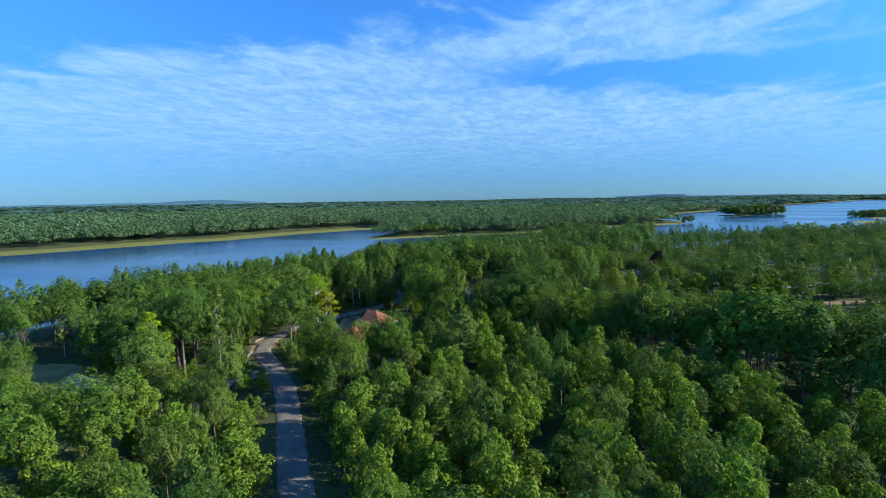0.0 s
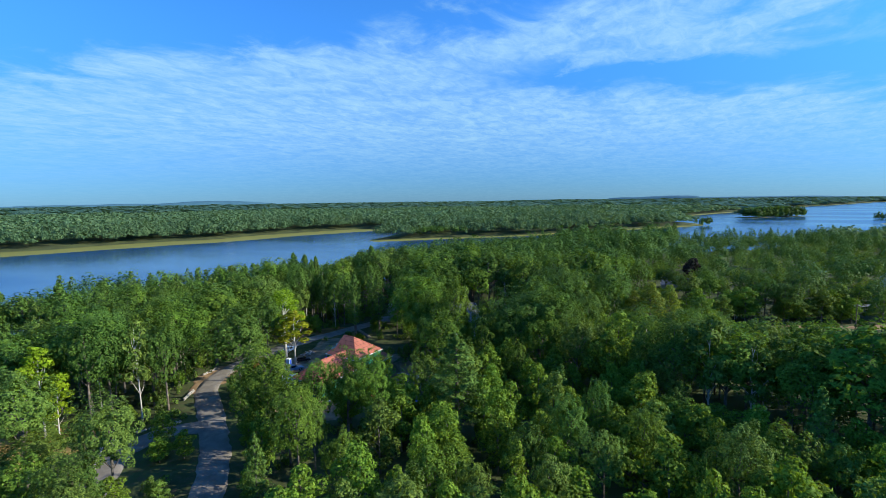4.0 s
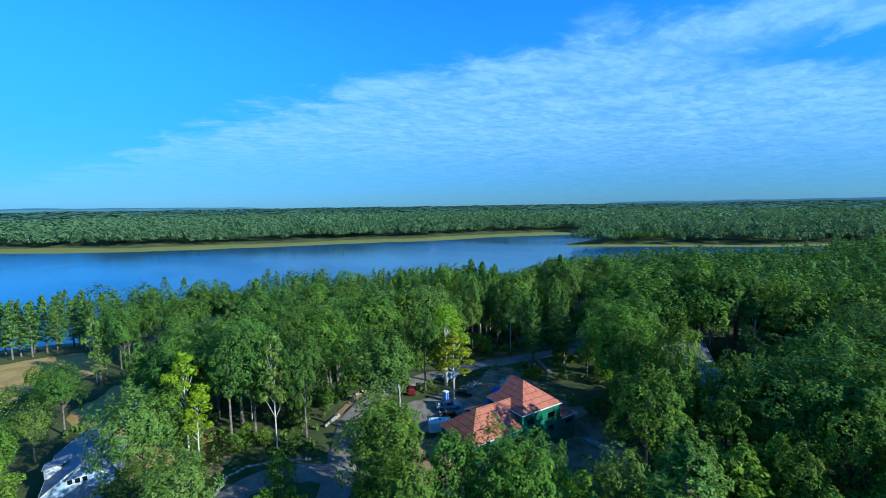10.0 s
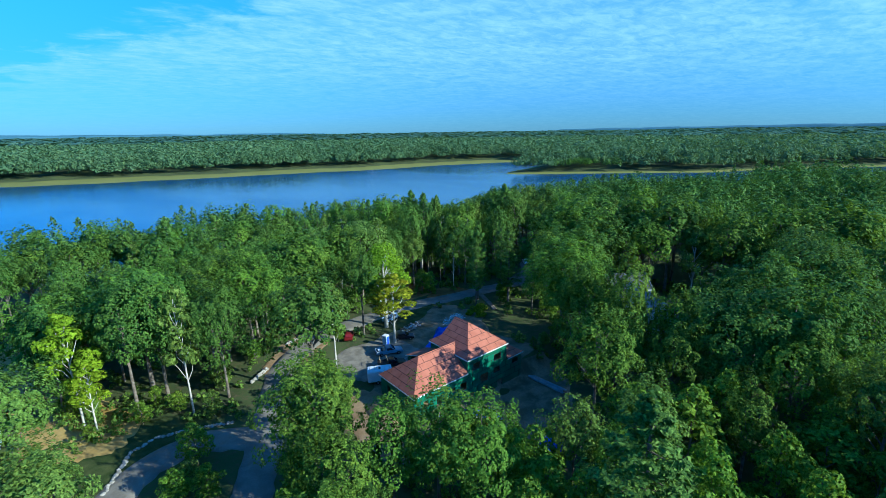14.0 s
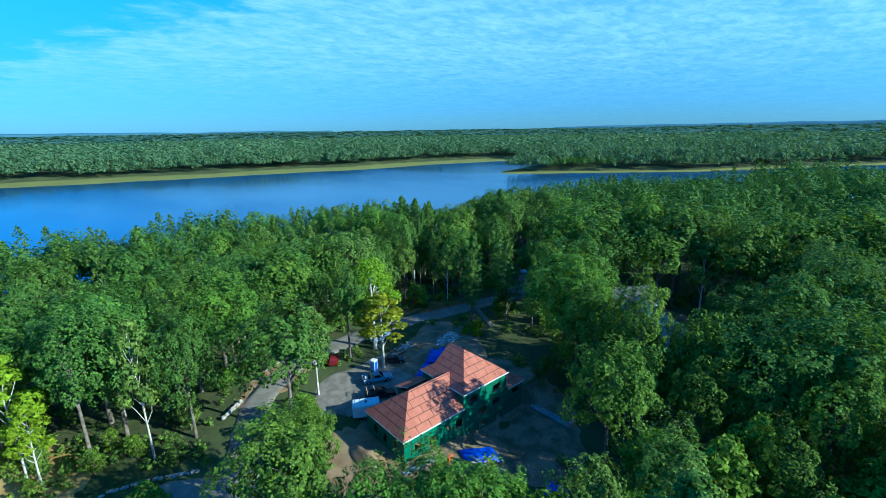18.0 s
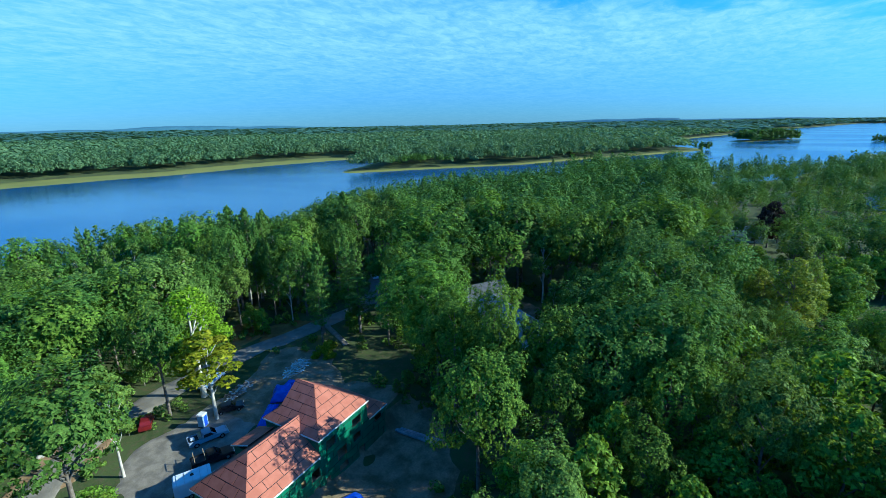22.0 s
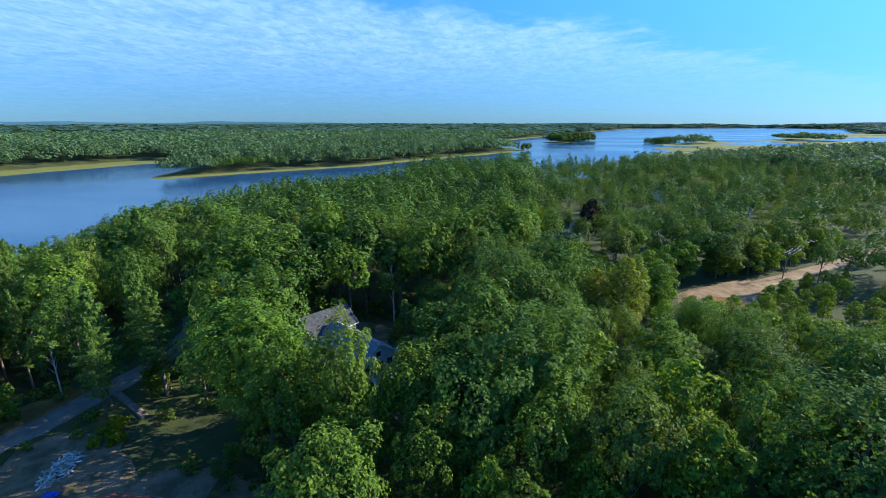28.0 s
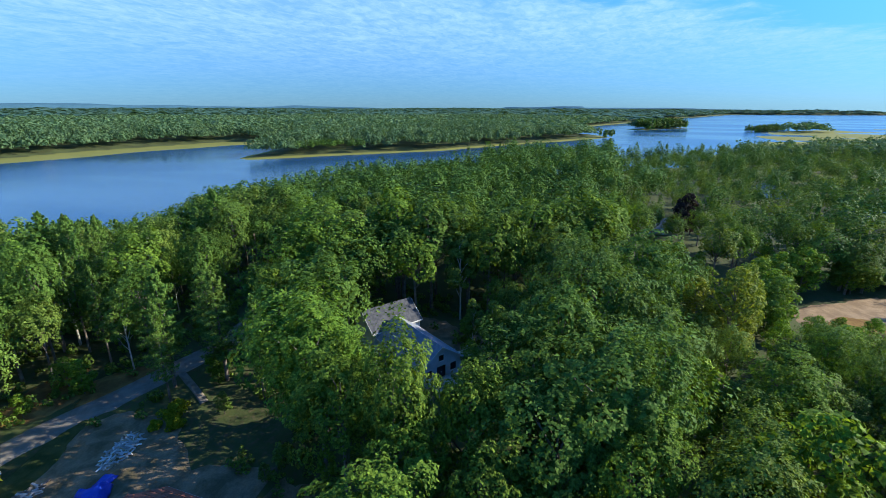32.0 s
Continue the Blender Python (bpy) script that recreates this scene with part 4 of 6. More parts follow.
def far_woods():
    rng = np.random.RandomState(31)
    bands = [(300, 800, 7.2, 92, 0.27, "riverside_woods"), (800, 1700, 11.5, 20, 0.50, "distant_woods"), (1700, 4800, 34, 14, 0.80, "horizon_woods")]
    for r0, r1, step, count, size, name in bands:
        n = int((r1 * r1 - r0 * r0) * 0.5 * radians(150) / step**2)
        r = np.sqrt(rng.uniform(r0 * r0, r1 * r1, n))
        a = np.radians(rng.uniform(-42, 112, n))
        x, y = 20 + r * np.cos(a), r * np.sin(a)
        sd = shore_distance(x, y) + 8 * wave(x, y, 120, 9)
        sel = sd > np.where((y > 445) & (x < 560), 62, 9)
        grove = (((x - 1290) / 150) ** 2 + ((y + 440) / 60) ** 2 < 1) | (((x - 1450) / 120) ** 2 + ((y + 830) / 60) ** 2 < 1)
        sel &= ~((y < -90) & (x > wood_edge(y)) & (np.hypot(x, y) < 2700)) | grove | ((sd > 6) & (y > -240) & (x > 1150))
        inner = (x > -136) & (x < 463) & (y > -277) & (y < 277) | (np.hypot(x - 420, y - 700) < 26)
        sel &= ~inner
        x, y = x[sel], y[sel]
        z = land(x, y)
        forms = [dome_crown(800 + i, 1.0, 0.5, 2.2, 9, count, size, 0.22, -0.3)[0] for i in range(4)]
        tall = rng.uniform(13, 21, len(x)) + 3.5 * wave(x, y, 150, 13) + 2.0 * wave(x, y, 47, 14) - 3.5 * ((y < 0) & (x > 100) & (x < 1100))
        wide = step * 0.92 * rng.uniform(0.8, 1.2, len(x))
        which, turn = rng.randint(0, 4, len(x)), rng.uniform(0, 6.28, len(x))
        out, n0 = [], 0
        for k in range(4):
            v, f = forms[k]
            idx = np.where(which == k)[0]
            c, s = np.cos(turn[idx])[:, None], np.sin(turn[idx])[:, None]
            w, h = wide[idx][:, None], (tall[idx] / 2.2)[:, None]
            vx = (v[:, 0] * c - v[:, 1] * s) * w + x[idx][:, None]
            vy = (v[:, 0] * s + v[:, 1] * c) * w + y[idx][:, None]
            vz = v[:, 2] * h + z[idx][:, None]
            vv = np.stack([vx, vy, vz], -1).reshape(-1, 3)
            ff = (f[None] + (np.arange(len(idx)) * len(v))[:, None, None]).reshape(-1, f.shape[1])
            out.append((vv, ff))
        v, f = join(out)
        tagged(new(name, mesh_of(name, v, f, M_HORIZON_HAZE if r0 > 1000 else M_FAR_HAZE)), "wooded far bank of mixed trees, greens tinted for haze", "woods", kind="stuff")


far_woods()


def island_woods():
    """Close-set trees on the small islands of the bay and the head of the point."""
    rng = random.Random(19)
    items = []
    for x0, y0, x1, y1, r, n in ((1222, -118, 1360, -225, 27, 210), (840, -25, 878, -48, 5, 12), (1190, -352, 1330, -440, 20, 110)):
        for _ in range(n):
            u, a, q = rng.random(), rng.uniform(0, 6.283), r * math.sqrt(rng.random())
            x, y = x0 + (x1 - x0) * u + q * math.cos(a), y0 + (y1 - y0) * u + q * math.sin(a)
            items.append((rng.choice(["pine", "broad"]), x, y, rng.uniform(15, 22) if n > 150 else rng.uniform(6, 11), 1.0))
    mass_of(items, "island_woods", "dark wooded island in the bay", 130, 2.2, base=0.5)


island_woods()


def edge_growth():
    """Saplings and bushes that close the wood towards the clearings and the lane."""
    rng = random.Random(41)
    done = 0
    while done < 120:
        x, y = rng.uniform(-60, 80), rng.uniform(-40, 62)
        if not outside(x, y, CLEAR) or seg_dist(x, y, DRIVE) < 4 or seg_dist(x, y, ROAD) < 5.2:
            continue
        if outside(x, y, [(a, b, c + 5, d + 5) for a, b, c, d in CLEAR]) and seg_dist(x, y, ROAD) > 9.5:
            continue
        if y < -4 and -12 < x < 30:
            continue
        done += 1
        plant(rng.choice(["sapling", "bush", "sapling", "sapling"]), x, y, float(land(x, y)) + rng.uniform(3.0, 7.5), rng.uniform(1.0, 1.4))


edge_growth()


def glade_growth():
    """Full-skirted young trees and bushes that close the wood round the sandy glade."""
    rng = random.Random(43)
    done = 0
    while done < 60:
        x, y = rng.uniform(98, 176), rng.uniform(-160, -68)
        d = min(seg_dist(x, y, GLADE) - 1.5, seg_dist(x, y, TRACK) + 1.5)
        if not 6.5 < d < 15:
            continue
        done += 1
        beyond = (x - 108) * 0.76 + (y + 82) * 0.65 > 0
        plant(rng.choice(["sapling", "sapling", "bush"]), x, y, float(land(x, y)) + (rng.uniform(7, 15) if beyond else rng.uniform(2, 4.5)), rng.uniform(1.1, 1.5))


glade_growth()


def undergrowth():
    """Low brush under the nearer trees and round the clearings."""
    rng = np.random.RandomState(77)
    forms = [broad_crown(880 + i, 1.0, 0.0, 1.5, 6, 60, 0.36)[0] for i in range(4)]
    out = []
    for _ in range(9000):
        if len(out) > 1500:
            break
        x, y = rng.uniform(-60, 100), rng.uniform(-70, 75)
        if not outside(x, y, [(a, b, c * 0.86, d * 0.86) for a, b, c, d in CLEAR]) or seg_dist(x, y, ROAD) < 4.6 or seg_dist(x, y, DRIVE) < 3 or seg_dist(x, y, TRACK) < 3:
            continue
        if outside(x, y, [(a, b, c * 1.5 + 6, d * 1.5 + 6) for a, b, c, d in CLEAR]) and seg_dist(x, y, ROAD) > 12 and rng.rand() > 0.35:
            continue
        v, f = forms[rng.randint(4)]
        s = rng.uniform(0.6, 1.5)
        out.append((v * np.array([s, s, s * rng.uniform(0.7, 1.3)]) + (x, y, float(land(x, y)) - 0.1), f))
    v, f = join(out)
    tagged(new("undergrowth", mesh_of("undergrowth", v, f, M_LEAF_PALE)), "low green brush under the trees", "brush", kind="stuff")


undergrowth()


def dead_tree(x, y, top, seed):
    """A bare, pale standing trunk with broken limbs."""
    rng = random.Random(seed)
    z = float(land(x, y))
    h = top - z
    limbs = [tube([(0, 0, -0.3), (0.1, 0, h * 0.4), (0.15, 0.1, h * 0.75), (0.1, 0.1, h)], [0.26, 0.2, 0.13, 0.04], 6)]
    for i in range(14):
        u, a, L = rng.uniform(0.35, 0.97), rng.uniform(0, 6.28), rng.uniform(0.6, 2.2)
        limbs.append(tube([(0.1, 0, h * u), (L * math.cos(a), L * math.sin(a), h * u + rng.uniform(-0.3, 0.5))], [0.06, 0.015], 4))
    ob = new("dead_tree", mesh_of("dead_tree", *join(limbs), M_BARK_PALE, False))
    ob.matrix_world = pose(x, y, z, 0, 0, rng.uniform(0, 360))
    tagged(ob, "bare grey dead pine trunk with broken limbs", "tree", "dead trees")


for i, (x, y, top) in enumerate([(52.0, 66.0, 16.0), (54.5, 64.0, 17.5), (57.5, 66.5, 15.0), (60.0, 63.5, 17.0), (62.5, 67.0, 14.5), (50.0, 62.5, 14.0), (56.0, 60.5, 13.0)]):
    dead_tree(x, y, top, i)


# ---- ground covers ----
def thing(name, label, category, group="", kind="", at=None):
    ob = new(name)
    if at is not None:
        ob.matrix_world = at
    return tagged(ob, label, category, group, kind)


def strip(name, pts, width, mat, label, lift, category, seed=1):
    """A lane laid on the land along a line, its edges uneven."""
    rng = random.Random(seed)
    dense = []
    for (x0, y0), (x1, y1) in zip(pts, pts[1:]):
        n = max(1, int(math.hypot(x1 - x0, y1 - y0) / 1.5))
        dense += [(x0 + (x1 - x0) * i / n, y0 + (y1 - y0) * i / n) for i in range(n)]
    dense.append(pts[-1])
    p = np.array(dense)
    for _ in range(12):
        p[1:-1] = 0.25 * p[:-2] + 0.5 * p[1:-1] + 0.25 * p[2:]
    d = np.gradient(p, axis=0)
    d /= np.linalg.norm(d, axis=1, keepdims=True)
    side = np.stack([-d[:, 1], d[:, 0]], -1)
    cols = [-1, -0.9, -0.5, 0, 0.5, 0.9, 1]
    v = []
    for i in range(len(p)):
        for c in cols:
            w = width / 2 * c * (1 + (0.12 * rng.uniform(-1, 1) if abs(c) == 1 else 0))
            q = p[i] + side[i] * w
            v.append((q[0], q[1], (lift if abs(c) < 1 else -0.03) + (0.03 if c == 0 else 0)))
    v = np.array(v)
    v[:, 2] += land(v[:, 0], v[:, 1])
    k = len(cols)
    f = [(i * k + j, i * k + j + 1, (i + 1) * k + j + 1, (i + 1) * k + j) for i in range(len(p) - 1) for j in range(k - 1)]
    f = np.array(f)[:, ::-1]
    return tagged(new(name, mesh_of(name, v, f, mat, False)), label, category, kind="structure")


def spread(name, cx, cy, rx, ry, turn, mat, label, lift, category, seed=1):
    """A patch of ground cover with an uneven outline."""
    rng = np.random.RandomState(seed)
    rings, n = 14, 64
    a = np.linspace(0, 2 * np.pi, n, endpoint=False)
    wob = 1 + 0.10 * np.sin(3 * a + rng.uniform(0, 6)) + 0.07 * np.sin(5 * a + rng.uniform(0, 6)) + 0.05 * rng.uniform(-1, 1, n)
    c, s = math.cos(radians(turn)), math.sin(radians(turn))
    v = [(cx, cy, lift)]
    for r in range(1, rings + 1):
        u = r / rings
        for i in range(n):
            ex, ey = rx * u * wob[i] * math.cos(a[i]), ry * u * wob[i] * math.sin(a[i])
            x, y = cx + ex * c - ey * s, cy + ex * s + ey * c
            v.append((x, y, lift if r < rings else -0.04))
    v = np.array(v)
    v[:, 2] += land(v[:, 0], v[:, 1])
    f = [(0, 1 + i, 1 + (i + 1) % n, 1 + (i + 1) % n) for i in range(n)]
    tri = np.array([q[:3] for q in f])
    quad = np.array([(1 + (r - 1) * n + i, 1 + r * n + i, 1 + r * n + (i + 1) % n, 1 + (r - 1) * n + (i + 1) % n) for r in range(1, rings) for i in range(n)])
    both = np.concatenate([tri, quad[:, [0, 1, 2]], quad[:, [0, 2, 3]]])
    return tagged(new(name, mesh_of(name, v, both, mat, False)), label, category, kind="structure")


strip("road", ROAD, 5.4, M_ASPHALT, "worn grey lane winding through the woods", 0.16, "road", 2)
strip("pavement", DRIVE, 5.4, M_ASPHALT, "grey driveway curving off the lane", 0.20, "driveway", 3)
strip("garden_path", [(48.5, 34), (46.5, 30), (45, 26), (43, 23)], 1.3, M_GRAVEL, "grey gravel garden path", 0.2, "path", 7)
strip("dirt_track", TRACK, 5.0, M_SAND, "tan dirt track in a clearing", 0.16, "track", 4)
spread("gravel_yard", 8, 22, 12, 8, 20, M_GRAVEL, "grey gravel yard behind the new house", 0.10, "yard", 5)
spread("bare_yard", 17, 2, 20, 15, -10, M_DIRT, "bare trampled earth round the new house", 0.06, "yard", 6)
spread("trampled_side_yard", -3.5, 3, 6.5, 12, 8, M_SAND, "tan trampled earth beside the new house", 0.09, "yard", 17)
spread("cleared_lot", 27, 24, 13, 10, 30, M_DIRT, "rough cleared ground with debris", 0.13, "yard", 7)
spread("verge", -4, 36, 9, 5, 35, M_SAND, "pale gravel bend of the lane", 0.13, "verge", 8)
spread("dry_field", -84, 106, 27, 25, 0, M_DRYGRASS, "dry golden mown field", 0.10, "field", 9)
spread("dry_lawn", -51, 62, 9, 19, 8, M_DRYGRASS, "dry golden grass beside the blue house", 0.10, "lawn", 10)
spread("dry_clearing", -41, 33, 8, 11, 15, M_DRYGRASS, "dry tan grass under lime-green birches", 0.12, "lawn", 18)
spread("lawn", -35, 22, 11, 8, 0, M_LAWN, "grass toned dark for the shade of tall trees", 0.08, "lawn", 11)
spread("sand_clearing", 117, -93, 18, 7.5, -50, M_SAND, "tan sandy clearing with tyre marks", 0.10, "clearing", 12)
spread("weedy_bank", 108, -89, 10, 5, -50, M_RUSSET, "russet weeds at the edge of the clearing", 0.18, "weeds", 13)
spread("leaf_litter", 42, 41, 7, 5, 0, M_RUSSET, "orange pine-needle litter beside the lane", 0.14, "litter", 14)
spread("neighbour_yard", 68, -3, 17, 14, 0, M_DIRT, "worn yard round the neighbouring house", 0.06, "yard", 15)
spread("parking_apron", 70, 35, 9, 5, 20, M_ASPHALT, "grey parking apron by the neighbouring house", 0.12, "driveway", 16)


# ---- the house under construction ----
def box(bm, x0, x1, y0, y1, z0, z1):
    r = bmesh.ops.create_cube(bm, size=1)
    bmesh.ops.transform(bm, verts=r["verts"], matrix=Matrix.Translation(((x0 + x1) / 2, (y0 + y1) / 2, (z0 + z1) / 2)) @ Matrix.Diagonal((x1 - x0, y1 - y0, z1 - z0, 1)))
    return r["verts"]


def boxed(name, mat, parent, *boxes, bevel=0.0, label=""):
    bm = bmesh.new()
    for b in boxes:
        box(bm, *b)
    if bevel:
        bmesh.ops.bevel(bm, geom=bm.edges[:], offset=bevel, segments=2, affect="EDGES", clamp_overlap=True)
    return part(name, bm, mat, parent, label)


def clip(poly, shape):
    """The part of a convex outline inside another convex, counter-clockwise outline."""
    for (x0, y0), (x1, y1) in zip(shape, shape[1:] + shape[:1]):
        out = []
        for (ax, ay), (bx, by) in zip(poly, poly[1:] + poly[:1]):
            da = (x1 - x0) * (ay - y0) - (y1 - y0) * (ax - x0)
            db = (x1 - x0) * (by - y0) - (y1 - y0) * (bx - x0)
            if da >= 0:
                out.append((ax, ay))
            if (da >= 0) != (db >= 0):
                s = da / (da - db)
                out.append((ax + (bx - ax) * s, ay + (by - ay) * s))
        poly = out
        if len(poly) < 3:
            return []
    return poly


def area(poly):
    return 0.5 * abs(sum(a[0] * b[1] - b[0] * a[1] for a, b in zip(poly, poly[1:] + poly[:1])))


def slab(name, pts, down, mat, parent, label=""):
    """A plate from an outline in space, thickened along down."""
    bm = bmesh.new()
    top = [bm.verts.new(p) for p in pts]
    low = [bm.verts.new(Vector(p) + Vector(down)) for p in pts]
    n = len(pts)
    bm.faces.new(top)
    bm.faces.new(low[::-1])
    for i in range(n):
        bm.faces.new((top[i], low[i], low[(i + 1) % n], top[(i + 1) % n]))
    bmesh.ops.recalc_face_normals(bm, faces=bm.faces[:])
    return part(name, bm, mat, parent, label)


def panelled(parent, corners, mat, shift=0.0, course=1.22, length=2.44, gap=0.085, thick=0.035):
    """Lays staggered sheathing boards on a sloping or upright face; corners begin with its lower edge."""
    a, b = Vector(corners[0]), Vector(corners[1])
    u = (b - a).normalized()
    n = u.cross(Vector(corners[-1]) - a).normalized()
    v = n.cross(u)
    flat = [((Vector(c) - a).dot(u), (Vector(c) - a).dot(v)) for c in corners]
    wide0, wide1 = min(p[0] for p in flat), max(p[0] for p in flat)
    high = max(p[1] for p in flat)
    row, y = 0, 0.0
    while y < high - 0.05:
        x = wide0 - length + ((row % 2) * length / 2 + shift) % length
        while x < wide1:
            r = [(x + gap / 2, y + gap / 2), (x + length - gap / 2, y + gap / 2), (x + length - gap / 2, y + course - gap / 2), (x + gap / 2, y + course - gap / 2)]
            p = clip(r, flat)
            if len(p) > 2 and area(p) > 0.04:
                lift = random.uniform(-0.004, 0.006)
                slab("panel", [a + u * q[0] + v * q[1] + n * (thick + lift) for q in p], n * -thick, mat, parent)
            x += length
        y += course
        row += 1


def minus(rects, holes):
    """Rectangles with other rectangles cut out of them."""
    for hx0, hx1, hz0, hz1 in holes:
        out = []
        for x0, x1, z0, z1 in rects:
            if hx1 <= x0 or hx0 >= x1 or hz1 <= z0 or hz0 >= z1:
                out.append((x0, x1, z0, z1))
                continue
            if hx0 > x0:
                out.append((x0, hx0, z0, z1))
            if hx1 < x1:
                out.append((hx1, x1, z0, z1))
            m0, m1 = max(x0, hx0), min(x1, hx1)
            if hz0 > z0:
                out.append((m0, m1, z0, hz0))
            if hz1 < z1:
                out.append((m0, m1, hz1, z1))
        rects = out
    return rects


def sheathed_wall(parent, start, end, z0, z1, holes=(), thick=0.16, panels=True, base=None):
    """An upright wall from start to end seen from outside on its right; openings go through it."""
    a, b = Vector((*start, 0)), Vector((*end, 0))
    u = (b - a).normalized()
    n = Vector((u.y, -u.x, 0))
    long = (b - a).length
    bm = bmesh.new()
    for x0, x1, h0, h1 in minus([(0, long, z0, z1)], holes):
        vs = box(bm, x0, x1, 0, thick, h0, h1)
        for vert in vs:
            c = vert.co.copy()
            vert.co = a + u * c.x - n * c.y + Vector((0, 0, c.z))
    bmesh.ops.recalc_face_normals(bm, faces=bm.faces[:])
    wall = part("wall", bm, M_TAPE if panels else M_PANEL_GREEN, parent)
    if panels:
        row, z = 0, z0
        while z < z1 - 0.03:
            x = -2.44 + (row % 2) * 1.22
            while x < long:
                r = (max(0.0, x + 0.045), min(long, x + 2.395), z + 0.045, min(z1, z + 1.175))
                if r[1] - r[0] > 0.08 and r[3] - r[2] > 0.08:
                    for x0, x1, h0, h1 in minus([r], holes):
                        if x1 - x0 > 0.08 and h1 - h0 > 0.08:
                            o = n * random.uniform(0.018, 0.026)
                            q = [a + u * s + Vector((0, 0, h)) + o for s, h in ((x0, h0), (x1, h0), (x1, h1), (x0, h1))]
                            slab("panel", q, n * -0.02, M_PANEL_GREEN, wall)
                x += 2.44
            z += 1.22
            row += 1
    for i, (x0, x1, h0, h1) in enumerate(holes):
        bm = bmesh.new()
        t = 0.06
        for f0, f1, g0, g1 in ((x0, x1, h0, h0 + t), (x0, x1, h1 - t, h1), (x0, x0 + t, h0 + t, h1 - t), (x1 - t, x1, h0 + t, h1 - t)):
            for vert in box(bm, f0, f1, 0.03, thick - 0.02, g0, g1):
                c = vert.co.copy()
                vert.co = a + u * c.x - n * c.y + Vector((0, 0, c.z))
        # lumber framing in dark bark brown, the opening's shade put into its colour
        part("rough_opening", bm, M_BARK, wall)
    return wall


def new_house():
    h = thing("house", "unfinished house in green sheathing with a red sheathed hip roof", "house")
    # walls, front first
    sheathed_wall(h, (0.3, 0.3), (11.8, 0.3), -2.3, 3.72, [(1.8, 2.8, 1.1, 2.3), (4.6, 5.6, -0.1, 2.0), (8.0, 8.7, 1.2, 2.2), (9.8, 11.3, 0.7, 2.2), (9.9, 11.1, -1.5, -0.5)])
    sheathed_wall(h, (0.3, 9.9), (0.3, 0.3), -0.6, 3.72, [(1.9, 2.8, 1.1, 2.6), (4.3, 5.2, 0.9, 2.5), (6.8, 7.7, 0.9, 2.5)])
    sheathed_wall(h, (11.8, 0.3), (21.8, 0.3), -3.3, 6.12, [(0.7, 1.6, -2.4, -0.5), (1.3, 3.1, 3.6, 5.0), (6.6, 8.5, 3.6, 4.9), (6.6, 8.3, 1.1, 2.2), (3.2, 5.2, 0.5, 2.1), (3.4, 5.2, -1.6, -0.5), (7.6, 9.0, -2.2, -0.6)])
    sheathed_wall(h, (11.8, 10.3), (11.8, 0.3), 3.0, 6.12)
    sheathed_wall(h, (21.8, 0.3), (26.0, 0.3), -3.3, 2.95, [(1.6, 3.3, 1.2, 2.2)])
    sheathed_wall(h, (26.0, 0.3), (26.0, 10.6), -2.6, 2.95, panels=False)
    sheathed_wall(h, (26.0, 10.6), (21.8, 10.6), -0.6, 2.95, panels=False)
    sheathed_wall(h, (21.8, 10.4), (11.8, 10.4), -0.6, 6.12, [(3, 4.4, 3.8, 5), (6, 7.2, 3.8, 5)], panels=False)
    sheathed_wall(h, (21.8, 0.5), (21.8, 10.2), 2.9, 6.12, panels=False)
    sheathed_wall(h, (7.7, 9.9), (0.3, 9.9), -0.6, 3.72, panels=False)
    sheathed_wall(h, (7.7, 12.2), (7.7, 9.9), -0.6, 3.8, panels=False)
    sheathed_wall(h, (11.8, 12.2), (7.7, 12.2), -0.6, 3.8, panels=False)
    boxed("floor_deck", M_LUMBER, h, (0.5, 11.6, 0.5, 9.7, -0.12, 0.05), (11.96, 21.6, 0.5, 10.2, -0.12, 0.05), (11.96, 21.6, 0.5, 10.2, 2.95, 3.15))
    bm = bmesh.new()
    q = [bm.verts.new(p) for p in [(13.3, 8.9, 7.45), (20.2, 8.9, 7.45), (16.75, 8.9, 10.05)]]
    bm.faces.new(q)
    g = bmesh.ops.extrude_face_region(bm, geom=bm.faces[:])
    bmesh.ops.translate(bm, verts=[e for e in g["geom"] if isinstance(e, bmesh.types.BMVert)], vec=(0, -0.12, 0))
    part("gable", bm, M_PANEL_GREEN, h)
